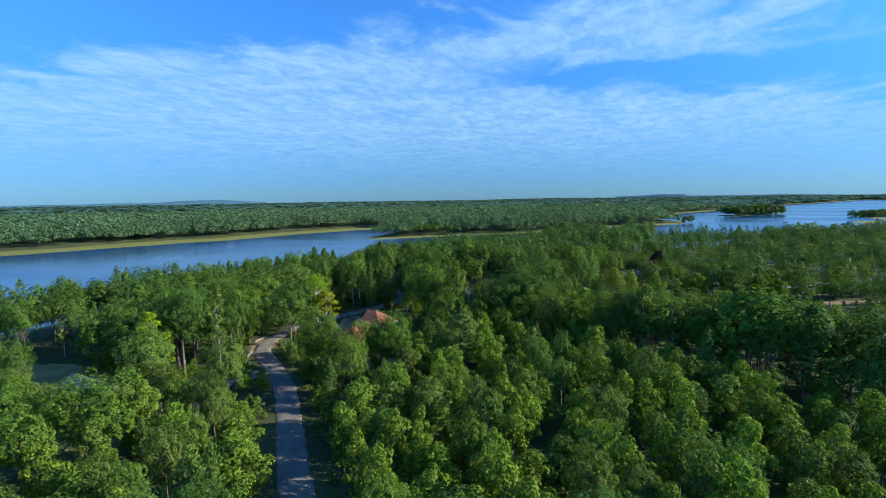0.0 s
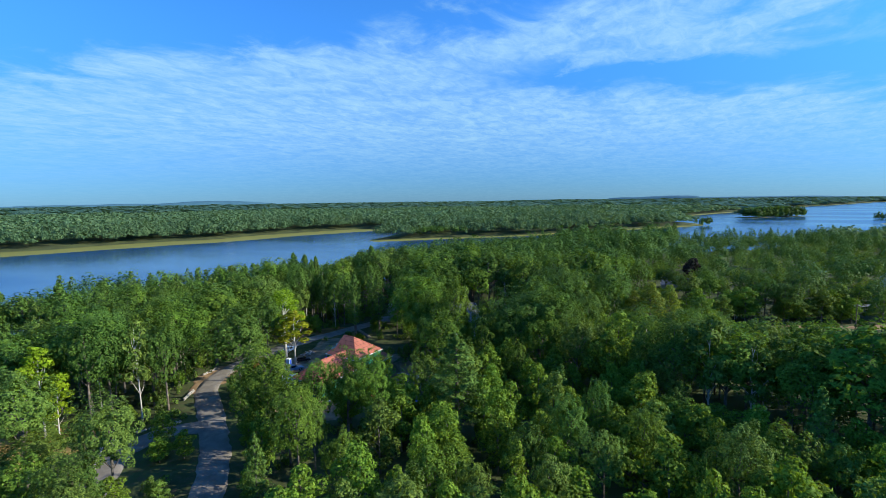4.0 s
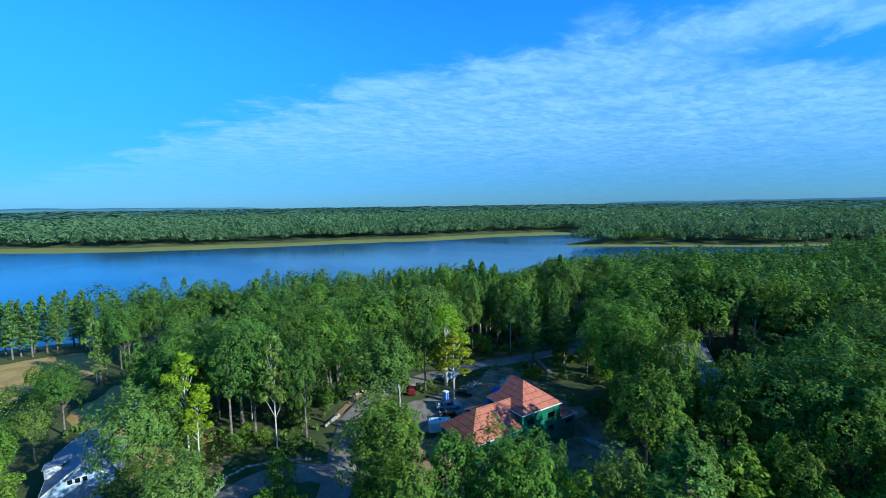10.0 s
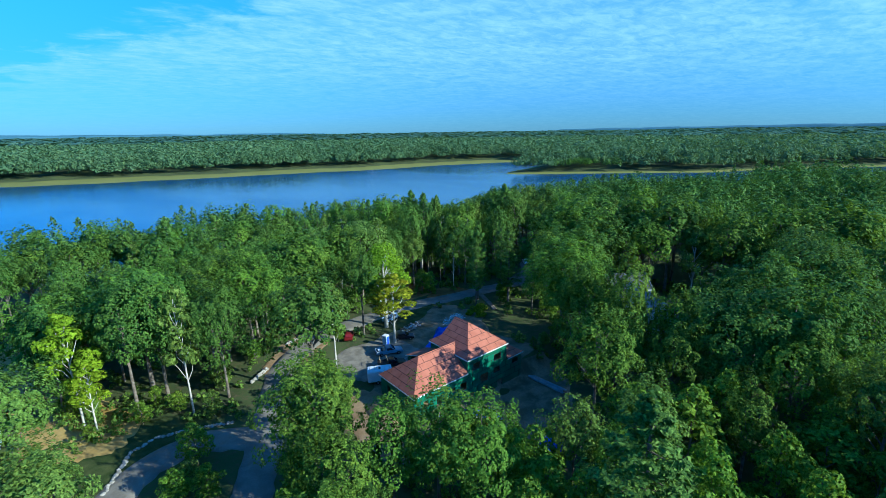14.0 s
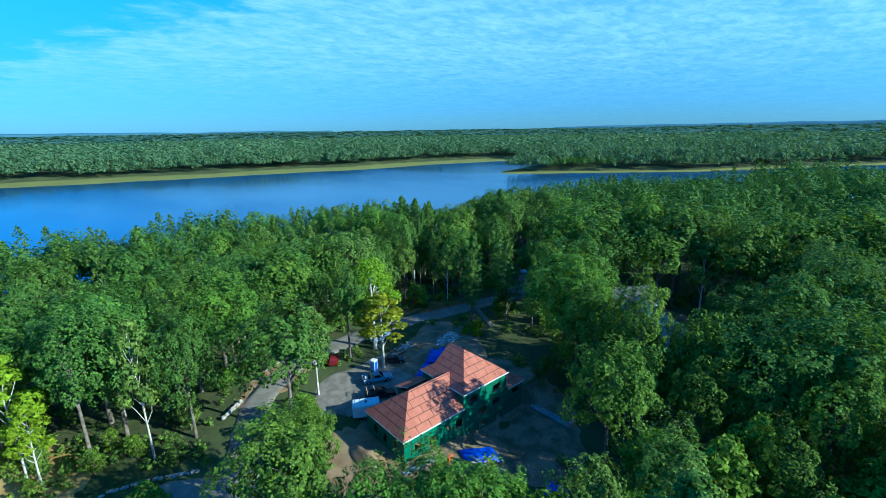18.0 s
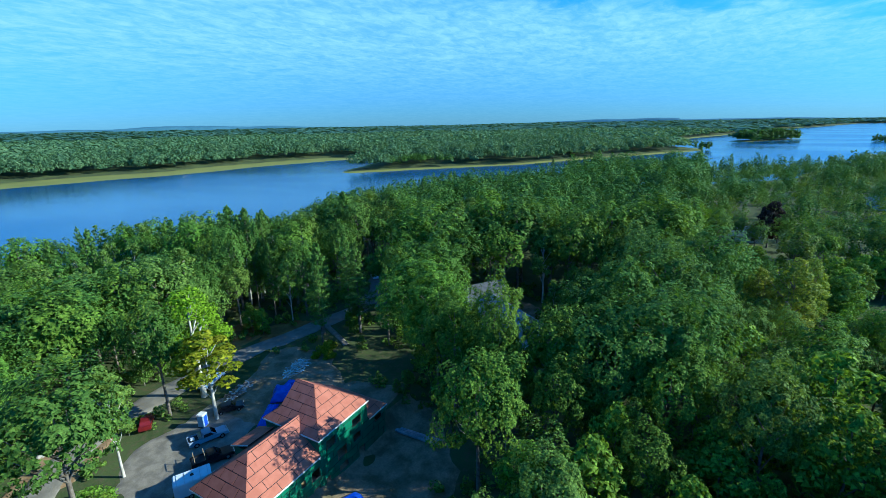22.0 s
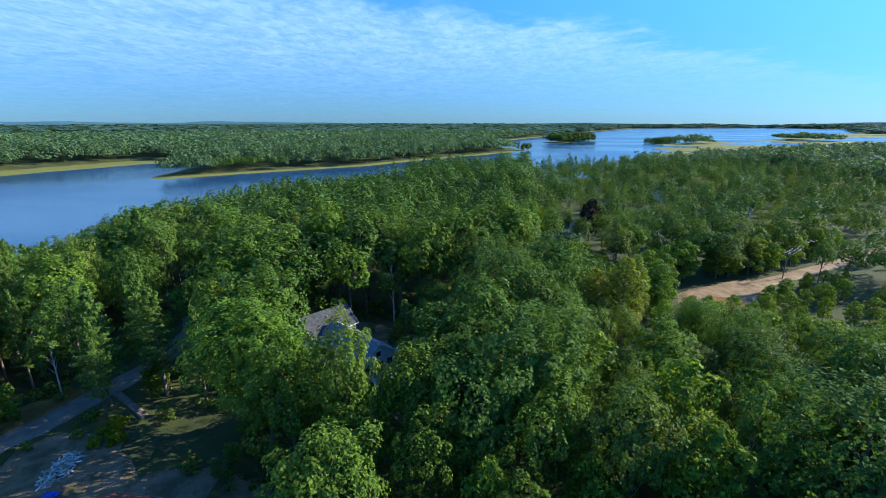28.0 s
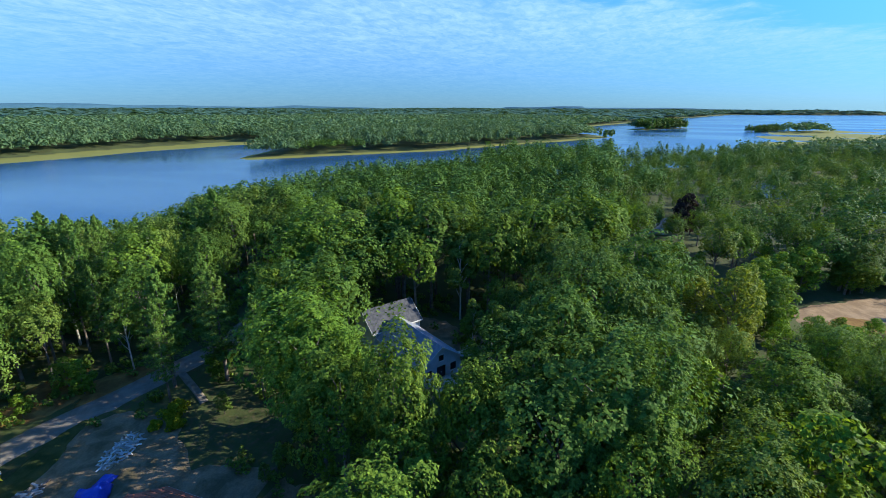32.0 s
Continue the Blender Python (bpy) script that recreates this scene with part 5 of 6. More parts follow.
    # roof planes: lower edge first
    planes = [
        ([(0, 0, 3.8), (11.7, 0, 3.8), (13.2, 5.1, 7.5), (4.9, 5.1, 7.5)], 0.4),
        ([(0, 10.2, 3.8), (0, 0, 3.8), (4.9, 5.1, 7.5)], 0.9),
        ([(12.0, 10.2, 3.8), (0, 10.2, 3.8), (4.9, 5.1, 7.5), (13.2, 5.1, 7.5)], 0.2),
        ([(11.6, 0, 6.2), (22.0, 0, 6.2), (16.8, 5.4, 10.1)], 0.3),
        ([(11.6, 8.9, 6.2), (11.6, 0, 6.2), (16.75, 5.4, 10.1), (16.75, 8.9, 10.1)], 1.0),
        ([(11.6, 10.7, 6.2), (11.6, 8.9, 6.2), (13.3, 8.9, 7.49)], 0.4),
        ([(22.0, 0, 6.2), (22.0, 8.9, 6.2), (16.8, 8.9, 10.1), (16.8, 5.4, 10.1)], 0.5),
        ([(22.0, 8.9, 6.2), (22.0, 10.7, 6.2), (20.2, 8.9, 7.49)], 0.9),
        ([(22.0, 10.7, 6.2), (11.6, 10.7, 6.2), (13.3, 8.9, 7.49), (20.2, 8.9, 7.49)], 0.7),
        ([(21.9, 0, 3.0), (26.3, 0, 3.0), (21.9, 4.4, 5.9)], 0.2),
        ([(26.3, 0, 3.0), (26.3, 10.9, 3.0), (21.9, 10.9, 5.9), (21.9, 4.4, 5.9)], 0.8),
        ([(12.0, 12.5, 3.9), (7.4, 12.5, 3.9), (7.4, 8.7, 5.3), (12.0, 8.7, 5.3)], 0.6),
    ]
    for pts, shift in planes:
        a, b, c = (Vector(pts[i]) for i in (0, 1, -1))
        n = (b - a).cross(c - a).normalized()
        deck = slab("roof", pts, n * -0.14, M_TAPE, h)
        panelled(deck, pts, M_PANEL_RED, shift)
    # white eaves boards
    eaves = [((0, 0), (11.7, 0), 3.8), ((0, 10.2), (0, 0), 3.8), ((11.6, 0), (22.0, 0), 6.2), ((11.6, 10.7), (11.6, 0), 6.2), ((22.0, 10.7), (11.6, 10.7), 6.2),
             ((21.9, 0), (26.3, 0), 3.0), ((26.3, 0), (26.3, 10.9), 3.0), ((7.4, 10.2), (0, 10.2), 3.8)]
    for s, e, z in eaves:
        u = (Vector((*e, 0)) - Vector((*s, 0))).normalized()
        n = Vector((u.y, -u.x, 0))
        q = [Vector((*s, z + 0.02)) + n * 0.03, Vector((*e, z + 0.02)) + n * 0.03, Vector((*e, z - 0.2)) + n * 0.03, Vector((*s, z - 0.2)) + n * 0.03]
        slab("eaves_board", q, n * -0.04, M_WHITE, h)
    for p, q in [((7.4, 12.5, 3.9), (7.4, 8.7, 5.3))]:
        d = Vector((0, 0, 0.14))
        slab("rake_board", [Vector(p) + Vector((-0.03, 0, 0.04)), Vector(q) + Vector((-0.03, 0, 0.04)), Vector(q) - d, Vector(p) - d], (0.05, 0.04, 0), M_WHITE, h)
    return h


new_house()


# ---- vehicles and site things ----
def prism(bm, outline, y0, y1):
    """A side outline (x, z) drawn out across y."""
    a = [bm.verts.new((x, y0, z)) for x, z in outline]
    b = [bm.verts.new((x, y1, z)) for x, z in outline]
    n = len(outline)
    bm.faces.new(a)
    bm.faces.new(b[::-1])
    for i in range(n):
        bm.faces.new((a[i], b[i], b[(i + 1) % n], a[(i + 1) % n]))
    bmesh.ops.recalc_face_normals(bm, faces=bm.faces[:])


def prism_part(name, outline, y0, y1, mat, parent, bevel=0.04, label=""):
    bm = bmesh.new()
    prism(bm, outline, y0, y1)
    if bevel:
        bmesh.ops.bevel(bm, geom=bm.edges[:], offset=bevel, segments=2, affect="EDGES", clamp_overlap=True)
    return part(name, bm, mat, parent, label)


def wheel(parent, x, y, r, w=0.24):
    bm = bmesh.new()
    bmesh.ops.create_cone(bm, cap_ends=True, segments=18, radius1=r, radius2=r, depth=w, matrix=Matrix.Translation((x, y, r)) @ Euler((radians(90), 0, 0)).to_matrix().to_4x4())
    bmesh.ops.bevel(bm, geom=bm.edges[:], offset=0.03, segments=1, affect="EDGES", clamp_overlap=True)
    t = part("wheel", bm, M_RUBBER, parent)
    bm = bmesh.new()
    bmesh.ops.create_cone(bm, cap_ends=True, segments=14, radius1=r * 0.58, radius2=r * 0.52, depth=w + 0.03, matrix=Matrix.Translation((x, y, r)) @ Euler((radians(90), 0, 0)).to_matrix().to_4x4())
    part("rim", bm, M_STEEL, t)


def on_land(x, y, turn, tilt=0.0):
    return pose(x, y, float(land(x, y)) + 0.12, tilt, 0, turn)


def pickup(x, y, turn, paint, label, rack=False, load=False):
    c = thing("pickup_truck", label, "truck", at=on_land(x, y, turn))
    prism_part("body", [(-2.75, 0.5), (-2.75, 0.95), (-0.75, 1.0), (1.05, 1.02), (2.55, 0.92), (2.75, 0.7), (2.75, 0.42), (-2.6, 0.42)], -0.95, 0.95, paint, c, 0.06)
    cab = prism_part("cab", [(-0.85, 1.0), (-0.72, 1.72), (0.35, 1.76), (1.15, 1.04)], -0.82, 0.82, paint, c, 0.07)
    for s in (-1, 1):
        prism_part("side_window", [(-0.66, 1.12), (-0.60, 1.60), (0.28, 1.64), (0.82, 1.12)], s * 0.815 - 0.02, s * 0.815 + 0.02, M_GLASS, cab, 0)
        prism_part("bed_side", [(-2.7, 0.94), (-2.7, 1.22), (-0.88, 1.22), (-0.88, 0.94)], s * 0.9 - 0.05, s * 0.9 + 0.05, paint, c, 0.02)
        boxed("headlight", M_WHITE, c, (2.68, 2.78, s * 0.72 - 0.16, s * 0.72 + 0.16, 0.66, 0.84), bevel=0.02)
    prism_part("windscreen", [(0.44, 1.66), (1.10, 1.10), (1.14, 1.12), (0.48, 1.69)], -0.7, 0.7, M_GLASS, cab, 0)
    boxed("bed_floor", M_DARK, c, (-2.66, -0.88, -0.84, 0.84, 0.98, 1.02))
    boxed("tailgate", paint, c, (-2.78, -2.70, -0.85, 0.85, 0.7, 1.22), bevel=0.02)
    boxed("bumper", M_STEEL, c, (2.72, 2.84, -0.9, 0.9, 0.42, 0.6), bevel=0.03)
    for wx in (-1.75, 1.8):
        for s in (-1, 1):
            wheel(c, wx, s * 0.86, 0.38)
    if load:
        boxed("toolbox", M_STEEL, c, (-1.35, -0.92, -0.8, 0.8, 1.03, 1.42), bevel=0.03)
        boxed("load", M_WHITE, c, (-2.4, -1.8, -0.4, 0.3, 1.03, 1.35), bevel=0.08)
    if rack:
        for rx in (-2.3, -1.0):
            boxed("rack_hoop", M_LUMBER, c, (rx - 0.03, rx + 0.03, -0.9, -0.84, 1.2, 2.0), (rx - 0.03, rx + 0.03, 0.84, 0.9, 1.2, 2.0), (rx - 0.03, rx + 0.03, -0.9, 0.9, 1.95, 2.02))
    return c


def car(x, y, turn, paint, label):
    c = thing("car", label, "car", at=on_land(x, y, turn))
    prism_part("body", [(-2.2, 0.45), (-2.2, 0.86), (-1.6, 0.94), (1.0, 0.94), (2.1, 0.8), (2.25, 0.6), (2.2, 0.32), (-2.1, 0.32)], -0.88, 0.88, paint, c, 0.08)
    cab = prism_part("cabin", [(-1.75, 0.92), (-1.25, 1.40), (0.2, 1.44), (1.05, 0.95)], -0.74, 0.74, paint, c, 0.08)
    for s in (-1, 1):
        prism_part("side_window", [(-1.4, 1.0), (-1.12, 1.32), (0.14, 1.35), (0.75, 1.0)], s * 0.735 - 0.02, s * 0.735 + 0.02, M_GLASS, cab, 0)
        boxed("headlight", M_WHITE, c, (2.12, 2.24, s * 0.62 - 0.16, s * 0.62 + 0.16, 0.58, 0.72), bevel=0.02)
    prism_part("windscreen", [(0.30, 1.38), (1.0, 0.99), (1.04, 1.0), (0.33, 1.41)], -0.62, 0.62, M_GLASS, cab, 0)
    for wx in (-1.35, 1.4):
        for s in (-1, 1):
            wheel(c, wx, s * 0.8, 0.32, 0.2)
    return c


pickup(9.5, 21.4, -22, M_SILVER, "silver-blue crew pickup truck with a loaded bed, on gravel", load=True)
pickup(7.0, 16.6, -24, M_NAVY, "black pickup truck with a wooden ladder rack, in shade", rack=True)
pickup(19.7, 35.6, 18, M_SKY_PAINT, "pale blue pickup truck parked beside the lane")
car(7.0, 33.6, 55, M_RED, "dark red car parked under the trees")
car(15.9, 25.1, -35, M_NAVY, "black car parked in the shade by the brush")


def cargo_trailer():
    c = thing("cargo_trailer", "white enclosed cargo trailer behind the new house", "trailer", at=on_land(2.3, 13.6, -28))
    boxed("body", M_TRAILER, c, (-2.2, 2.2, -1.2, 1.2, 0.5, 2.55), bevel=0.10)
    for i in range(5):
        boxed("roof_rib", M_STEEL, c, (-1.8 + i * 0.9 - 0.03, -1.8 + i * 0.9 + 0.03, -1.15, 1.15, 2.55, 2.59))
    boxed("vent", M_DARK, c, (-0.2, 0.2, -0.2, 0.2, 2.56, 2.7), bevel=0.03)
    boxed("rear_door", M_WHITE, c, (-2.25, -2.2, -1.05, 1.05, 0.6, 2.4), bevel=0.01)
    boxed("hitch", M_DARK, c, (2.2, 3.3, -0.06, 0.06, 0.45, 0.58))
    for wx in (-0.45, 0.45):
        for s in (-1, 1):
            wheel(c, wx, s * 1.12, 0.34, 0.2)


cargo_trailer()


def telehandler():
    x, y = 7.6, -9.0
    c = thing("telehandler", "orange telescopic handler with a long cream boom", "machine", at=on_land(x, y, 112))
    prism_part("chassis", [(-2.3, 0.55), (-2.4, 1.25), (-1.0, 1.35), (1.9, 1.15), (2.3, 0.9), (2.2, 0.55)], -0.75, 0.75, M_DARK, c, 0.06)
    prism_part("engine_cover", [(-1.6, 1.2), (-1.6, 1.75), (0.5, 1.8), (1.0, 1.25)], 0.1, 0.95, M_ORANGE, c, 0.06, "orange painted cover")
    cab = prism_part("cab", [(-0.9, 1.2), (-0.8, 2.45), (0.4, 2.45), (0.9, 1.3)], -1.0, -0.2, M_ORANGE, c, 0.05)
    prism_part("side_window", [(-0.7, 1.5), (-0.65, 2.3), (0.35, 2.3), (0.65, 1.5)], -1.03, -0.99, M_GLASS, cab, 0)
    prism_part("boom", [(-2.3, 2.15), (-2.3, 2.6), (2.6, 2.15), (2.6, 1.75)], -0.15, 0.22, M_CREAM, c, 0.03, "cream painted boom")
    prism_part("inner_boom", [(2.5, 1.82), (2.5, 2.1), (5.8, 1.72), (5.8, 1.48)], -0.08, 0.15, M_DARK, c, 0.02)
    prism_part("carriage", [(5.7, 0.9), (5.7, 1.9), (5.95, 1.9), (5.95, 0.9)], -0.6, 0.6, M_ORANGE, c, 0.02)
    for s in (-0.4, 0.4):
        boxed("fork", M_DARK, c, (5.9, 7.1, s - 0.06, s + 0.06, 0.88, 0.94))
    for wx in (-1.6, 1.6):
        for s in (-1, 1):
            wheel(c, wx, s * 0.95, 0.58, 0.4)


telehandler()


def tarp(x, y, rx, ry, h, turn, seed, label):
    """A creased sheet thrown over a heap, its hem on the ground."""
    rng = np.random.RandomState(seed)
    n = 34
    u = np.linspace(-1, 1, n)
    gx, gy = np.meshgrid(u, u)
    r = np.maximum(np.abs(gx) ** 3, np.abs(gy) ** 3) ** (1 / 3)
    top = h * np.clip((1.02 - r) / 0.45, 0, 1) ** 0.7
    crease = sum(np.sin((gx * rng.uniform(-1, 1) + gy * rng.uniform(-1, 1)) * rng.uniform(5, 16) + rng.uniform(0, 6)) for _ in range(6)) / 6
    px, py = gx * rx * (1 + 0.06 * crease), gy * ry * (1 + 0.06 * np.roll(crease, 5, 0))
    c, s = math.cos(radians(turn)), math.sin(radians(turn))
    wx, wy = x + px * c - py * s, y + px * s + py * c
    wz = land(wx, wy) + 0.16 + top * (0.9 + 0.25 * crease) + 0.08 * np.abs(crease)
    v = np.stack([wx, wy, wz], -1).reshape(-1, 3)
    i, j = np.meshgrid(np.arange(n - 1), np.arange(n - 1), indexing="ij")
    k = (i * n + j).ravel()
    me = mesh_of("blue_tarp", v, np.stack([k, k + 1, k + n + 1, k + n], -1), M_TARP, False)
    ob = new("blue_tarp", me)
    m = ob.modifiers.new("thickness", "SOLIDIFY")
    m.thickness = 0.03
    tagged(ob, label, "tarp", "blue tarps")


tarp(10.8, -4.4, 2.9, 1.9, 0.9, -18, 1, "crumpled blue tarp over materials by the front wall")
tarp(13.6, -16.2, 2.0, 1.7, 1.0, 30, 2, "crumpled blue tarp on the bare front yard")
tarp(23.2, 20.4, 2.4, 1.9, 1.7, 40, 3, "blue tarp draped high over a stack behind the house")
tarp(17.6, 17.8, 3.3, 0.9, 0.9, 32, 4, "long narrow blue tarp over lumber behind the house")
tarp(26.2, 22.0, 1.2, 0.9, 0.6, 10, 5, "small crumpled blue tarp on cleared ground")


def long_stack(name, label, x, y, turn, count, length, mat, category, seed, thick=0.12):
    """Loose lengths lying side by side, not quite straight."""
    rng = random.Random(seed)
    c = thing(name, label, category, at=on_land(x, y, turn))
    for i in range(count):
        bm = bmesh.new()
        t = thick * rng.uniform(0.7, 1.2)
        box(bm, -length / 2, length / 2, -t / 2, t / 2, 0, t)
        bmesh.ops.bevel(bm, geom=bm.edges[:], offset=0.012, segments=1, affect="EDGES")
        o = part("length", bm, mat, c)
        layer = i % 3
        o.matrix_basis = pose(rng.uniform(-0.5, 0.5), (i // 3 - count / 6) * thick * 2.2 + rng.uniform(-0.05, 0.05), 0.02 + layer * thick * 0.95, 0, 0, rng.uniform(-2.2, 2.2))
    return c


long_stack("pipe_stack", "loose stack of long grey pipes on bare earth", 27.7, -4.6, 93, 12, 7.2, M_GREY_POLE, "pipes", 3, 0.16)
long_stack("lumber_stack", "loose boards lying along the front wall", 1.9, -1.6, -6, 9, 5.2, M_GREY_POLE, "lumber", 4, 0.10)


def rubble(name, label, x, y, rx, ry, h, turn, count, seed, mats, size):
    """A heap of broken scrap."""
    rng = random.Random(seed)
    c = thing(name, label, "debris", at=on_land(x, y, turn))
    meshes = []
    for k in range(6):
        bm = bmesh.new()
        L = size * (1.6 if k < 4 else 0.6)
        box(bm, -L / 2, L / 2, -size * 0.11, size * 0.11, -size * 0.05, size * 0.05)
        bmesh.ops.bevel(bm, geom=bm.edges[:], offset=0.01, segments=1, affect="EDGES")
        me = bpy.data.meshes.new("scrap")
        bm.to_mesh(me)
        bm.free()
        me.materials.append(mats[k % len(mats)])
        meshes.append(me)
    for i in range(count):
        a, r = rng.uniform(0, 6.283), math.sqrt(rng.random())
        o = new("scrap", meshes[rng.randrange(6)])
        o.parent = c
        o.matrix_basis = pose(rx * r * math.cos(a), ry * r * math.sin(a), h * (1 - r) * rng.uniform(0.3, 1) + 0.08, rng.uniform(-25, 25), rng.uniform(-25, 25), rng.uniform(0, 360))


rubble("debris_pile", "heap of broken boards and white scrap on cleared ground", 31.0, 25.4, 3.6, 1.6, 0.9, 20, 150, 5, [M_SCRAP, M_SCRAP, M_LUMBER, M_WHITE], 0.9)
rubble("brush_pile", "heap of dead grey branches in tall grass", 20.5, 28.5, 3.0, 0.8, 0.5, 15, 60, 6, [M_SCRAP, M_BARK], 1.4)


def stones(name, label, pts, size, seed, category="stone wall"):
    """A row of field stones, each its own piece."""
    rng = random.Random(seed)
    c = thing(name, label, category)
    meshes = []
    for k in range(5):
        bm = bmesh.new()
        bmesh.ops.create_icosphere(bm, subdivisions=2, radius=size / 2)
        for v in bm.verts:
            v.co *= 1 + 0.28 * noise.noise(v.co * (2.2 / size) + Vector((k * 7.1, 0, 0)))
            v.co.z *= 0.72
        me = bpy.data.meshes.new("stone")
        bm.to_mesh(me)
        bm.free()
        me.materials.append(M_STONE)
        meshes.append(me)
    for (x0, y0), (x1, y1) in zip(pts, pts[1:]):
        n = max(1, int(math.hypot(x1 - x0, y1 - y0) / (size * 0.8)))
        for i in range(n):
            for layer in range(2 if category == "stone wall" else 1):
                x, y = x0 + (x1 - x0) * i / n + rng.uniform(-0.15, 0.15), y0 + (y1 - y0) * i / n + rng.uniform(-0.15, 0.15)
                o = new("stone", meshes[rng.randrange(5)])
                o.parent = c
                s = rng.uniform(0.75, 1.25)
                o.matrix_basis = pose(x, y, float(land(x, y)) + 0.28 * size + layer * size * 0.55, rng.uniform(-15, 15), rng.uniform(-15, 15), rng.uniform(0, 360)) @ Matrix.Diagonal((s, s, s, 1))


stones("stone_wall", "low dry wall of pale field stones on a grassy bank", [(-4.9, 39.8), (-0.2, 41.2)], 0.55, 1)
stones("stone_wall", "low dry wall of pale field stones beside the lane", [(-16.0, 28.6), (-11.6, 32.2)], 0.55, 2)
stones("stone_border", "row of pale stones edging the driveway", [(-39.0, 14.0), (-35.4, 21.0), (-32.0, 22.4), (-27.0, 21.0), (-21.8, 18.4)], 0.6, 3, "stone border")


def toilet():
    c = thing("portable_toilet", "blue portable toilet cabin under the yellow tree", "toilet", at=on_land(11.2, 25.2, 20))
    boxed("cabin", M_SKY_PAINT, c, (-0.55, 0.55, -0.55, 0.55, 0.1, 2.1), bevel=0.06)
    boxed("roof", M_WHITE, c, (-0.6, 0.6, -0.6, 0.6, 2.1, 2.28), bevel=0.08)
    boxed("door", M_TARP, c, (-0.35, 0.35, -0.59, -0.55, 0.2, 1.95), bevel=0.01)
    boxed("skid", M_DARK, c, (-0.6, 0.6, -0.5, 0.5, 0.0, 0.1))


toilet()


def sand_heap():
    rng = np.random.RandomState(4)
    n = 26
    u = np.linspace(-1, 1, n)
    gx, gy = np.meshgrid(u, u)
    r = np.hypot(gx, gy)
    wx, wy = -2.9 + gx * 2.0, 5.0 + gy * 4.2
    wz = land(wx, wy) + 1.25 * np.clip(1 - r, 0, 1) ** 0.9 * (1 + 0.2 * wave(wx, wy, 2.0, 4)) + np.where(r > 0.97, -0.05, 0.1)
    i, j = np.meshgrid(np.arange(n - 1), np.arange(n - 1), indexing="ij")
    k = (i * n + j).ravel()
    ob = new("sand_mound", mesh_of("sand_mound", np.stack([wx, wy, wz], -1).reshape(-1, 3), np.stack([k, k + 1, k + n + 1, k + n], -1), M_SAND, False))
    tagged(ob, "heap of tan sand beside the new house", "sand heap")


sand_heap()


# ---- neighbouring houses ----
def window_in(parent, cx, cz, w, h, plane, axis, out):
    """A framed pane on a wall: axis 'x' for walls along x."""
    t = 0.05
    def put(name, mat, a0, a1, z0, z1, d0, d1, par):
        lo, hi = sorted((plane + out * d0, plane + out * d1))
        b = (a0, a1, lo, hi, z0, z1) if axis == "x" else (lo, hi, a0, a1, z0, z1)
        return boxed(name, mat, par, b)
    win = put("window", M_WHITE, cx - w / 2 - 0.1, cx + w / 2 + 0.1, cz - h / 2 - 0.1, cz + h / 2 + 0.1, -0.02, 0.05, parent)
    put("pane", M_GLASS, cx - w / 2, cx + w / 2, cz - h / 2, cz + h / 2, 0.045, 0.06, win)
    put("sill", M_WHITE, cx - w / 2 - 0.15, cx + w / 2 + 0.15, cz - h / 2 - 0.16, cz - h / 2 - 0.1, 0.0, 0.14, win)
    return win


def gable_block(h, x0, x1, y0, y1, z0, eave, ridge, along, wall, roof, over=0.4):
    """Four walls and two roof slopes; along: the ridge's axis."""
    bm = bmesh.new()
    box(bm, x0, x1, y0, y1, z0, eave)
    part("wall", bm, wall, h)
    if along == "x":
        m = (y0 + y1) / 2
        for x in (x0, x1):
            slab("gable", [(x, y0, eave), (x, y1, eave), (x, m, ridge)], (0.15 if x == x0 else -0.15, 0, 0), wall, h)
        k = (ridge - eave) / (m - y0) * over
        slopes = [[(x0 - over, y0 - over, eave - k), (x1 + over, y0 - over, eave - k), (x1 + over, m, ridge), (x0 - over, m, ridge)],
                  [(x1 + over, y1 + over, eave - k), (x0 - over, y1 + over, eave - k), (x0 - over, m, ridge), (x1 + over, m, ridge)]]
    else:
        m = (x0 + x1) / 2
        for y in (y0, y1):
            slab("gable", [(x0, y, eave), (x1, y, eave), (m, y, ridge)], (0, 0.15 if y == y0 else -0.15, 0), wall, h)
        k = (ridge - eave) / (m - x0) * over
        slopes = [[(x0 - over, y1 + over, eave - k), (x0 - over, y0 - over, eave - k), (m, y0 - over, ridge), (m, y1 + over, ridge)],
                  [(x1 + over, y0 - over, eave - k), (x1 + over, y1 + over, eave - k), (m, y1 + over, ridge), (m, y0 - over, ridge)]]
    for s in slopes:
        s = [Vector(p) + Vector((0, 0, 0.18)) for p in s]
        slab("roof", s, (0, 0, -0.14), roof, h)
        e = (s[1] - s[0]).normalized()
        nn = Vector((e.y, -e.x, 0))
        slab("eaves_board", [s[0] + nn * 0.02, s[1] + nn * 0.02, s[1] + nn * 0.02 - Vector((0, 0, 0.26)), s[0] + nn * 0.02 - Vector((0, 0, 0.26))], nn * 0.04, M_WHITE, h)
        for a, b in ((s[1], s[2]), (s[3], s[0])):
            slab("rake_board", [a + Vector((0, 0, 0.02)), b + Vector((0, 0, 0.02)), b - Vector((0, 0, 0.26)), a - Vector((0, 0, 0.26))], e * 0.05 if a == s[1] else -e * 0.05, M_WHITE, h)


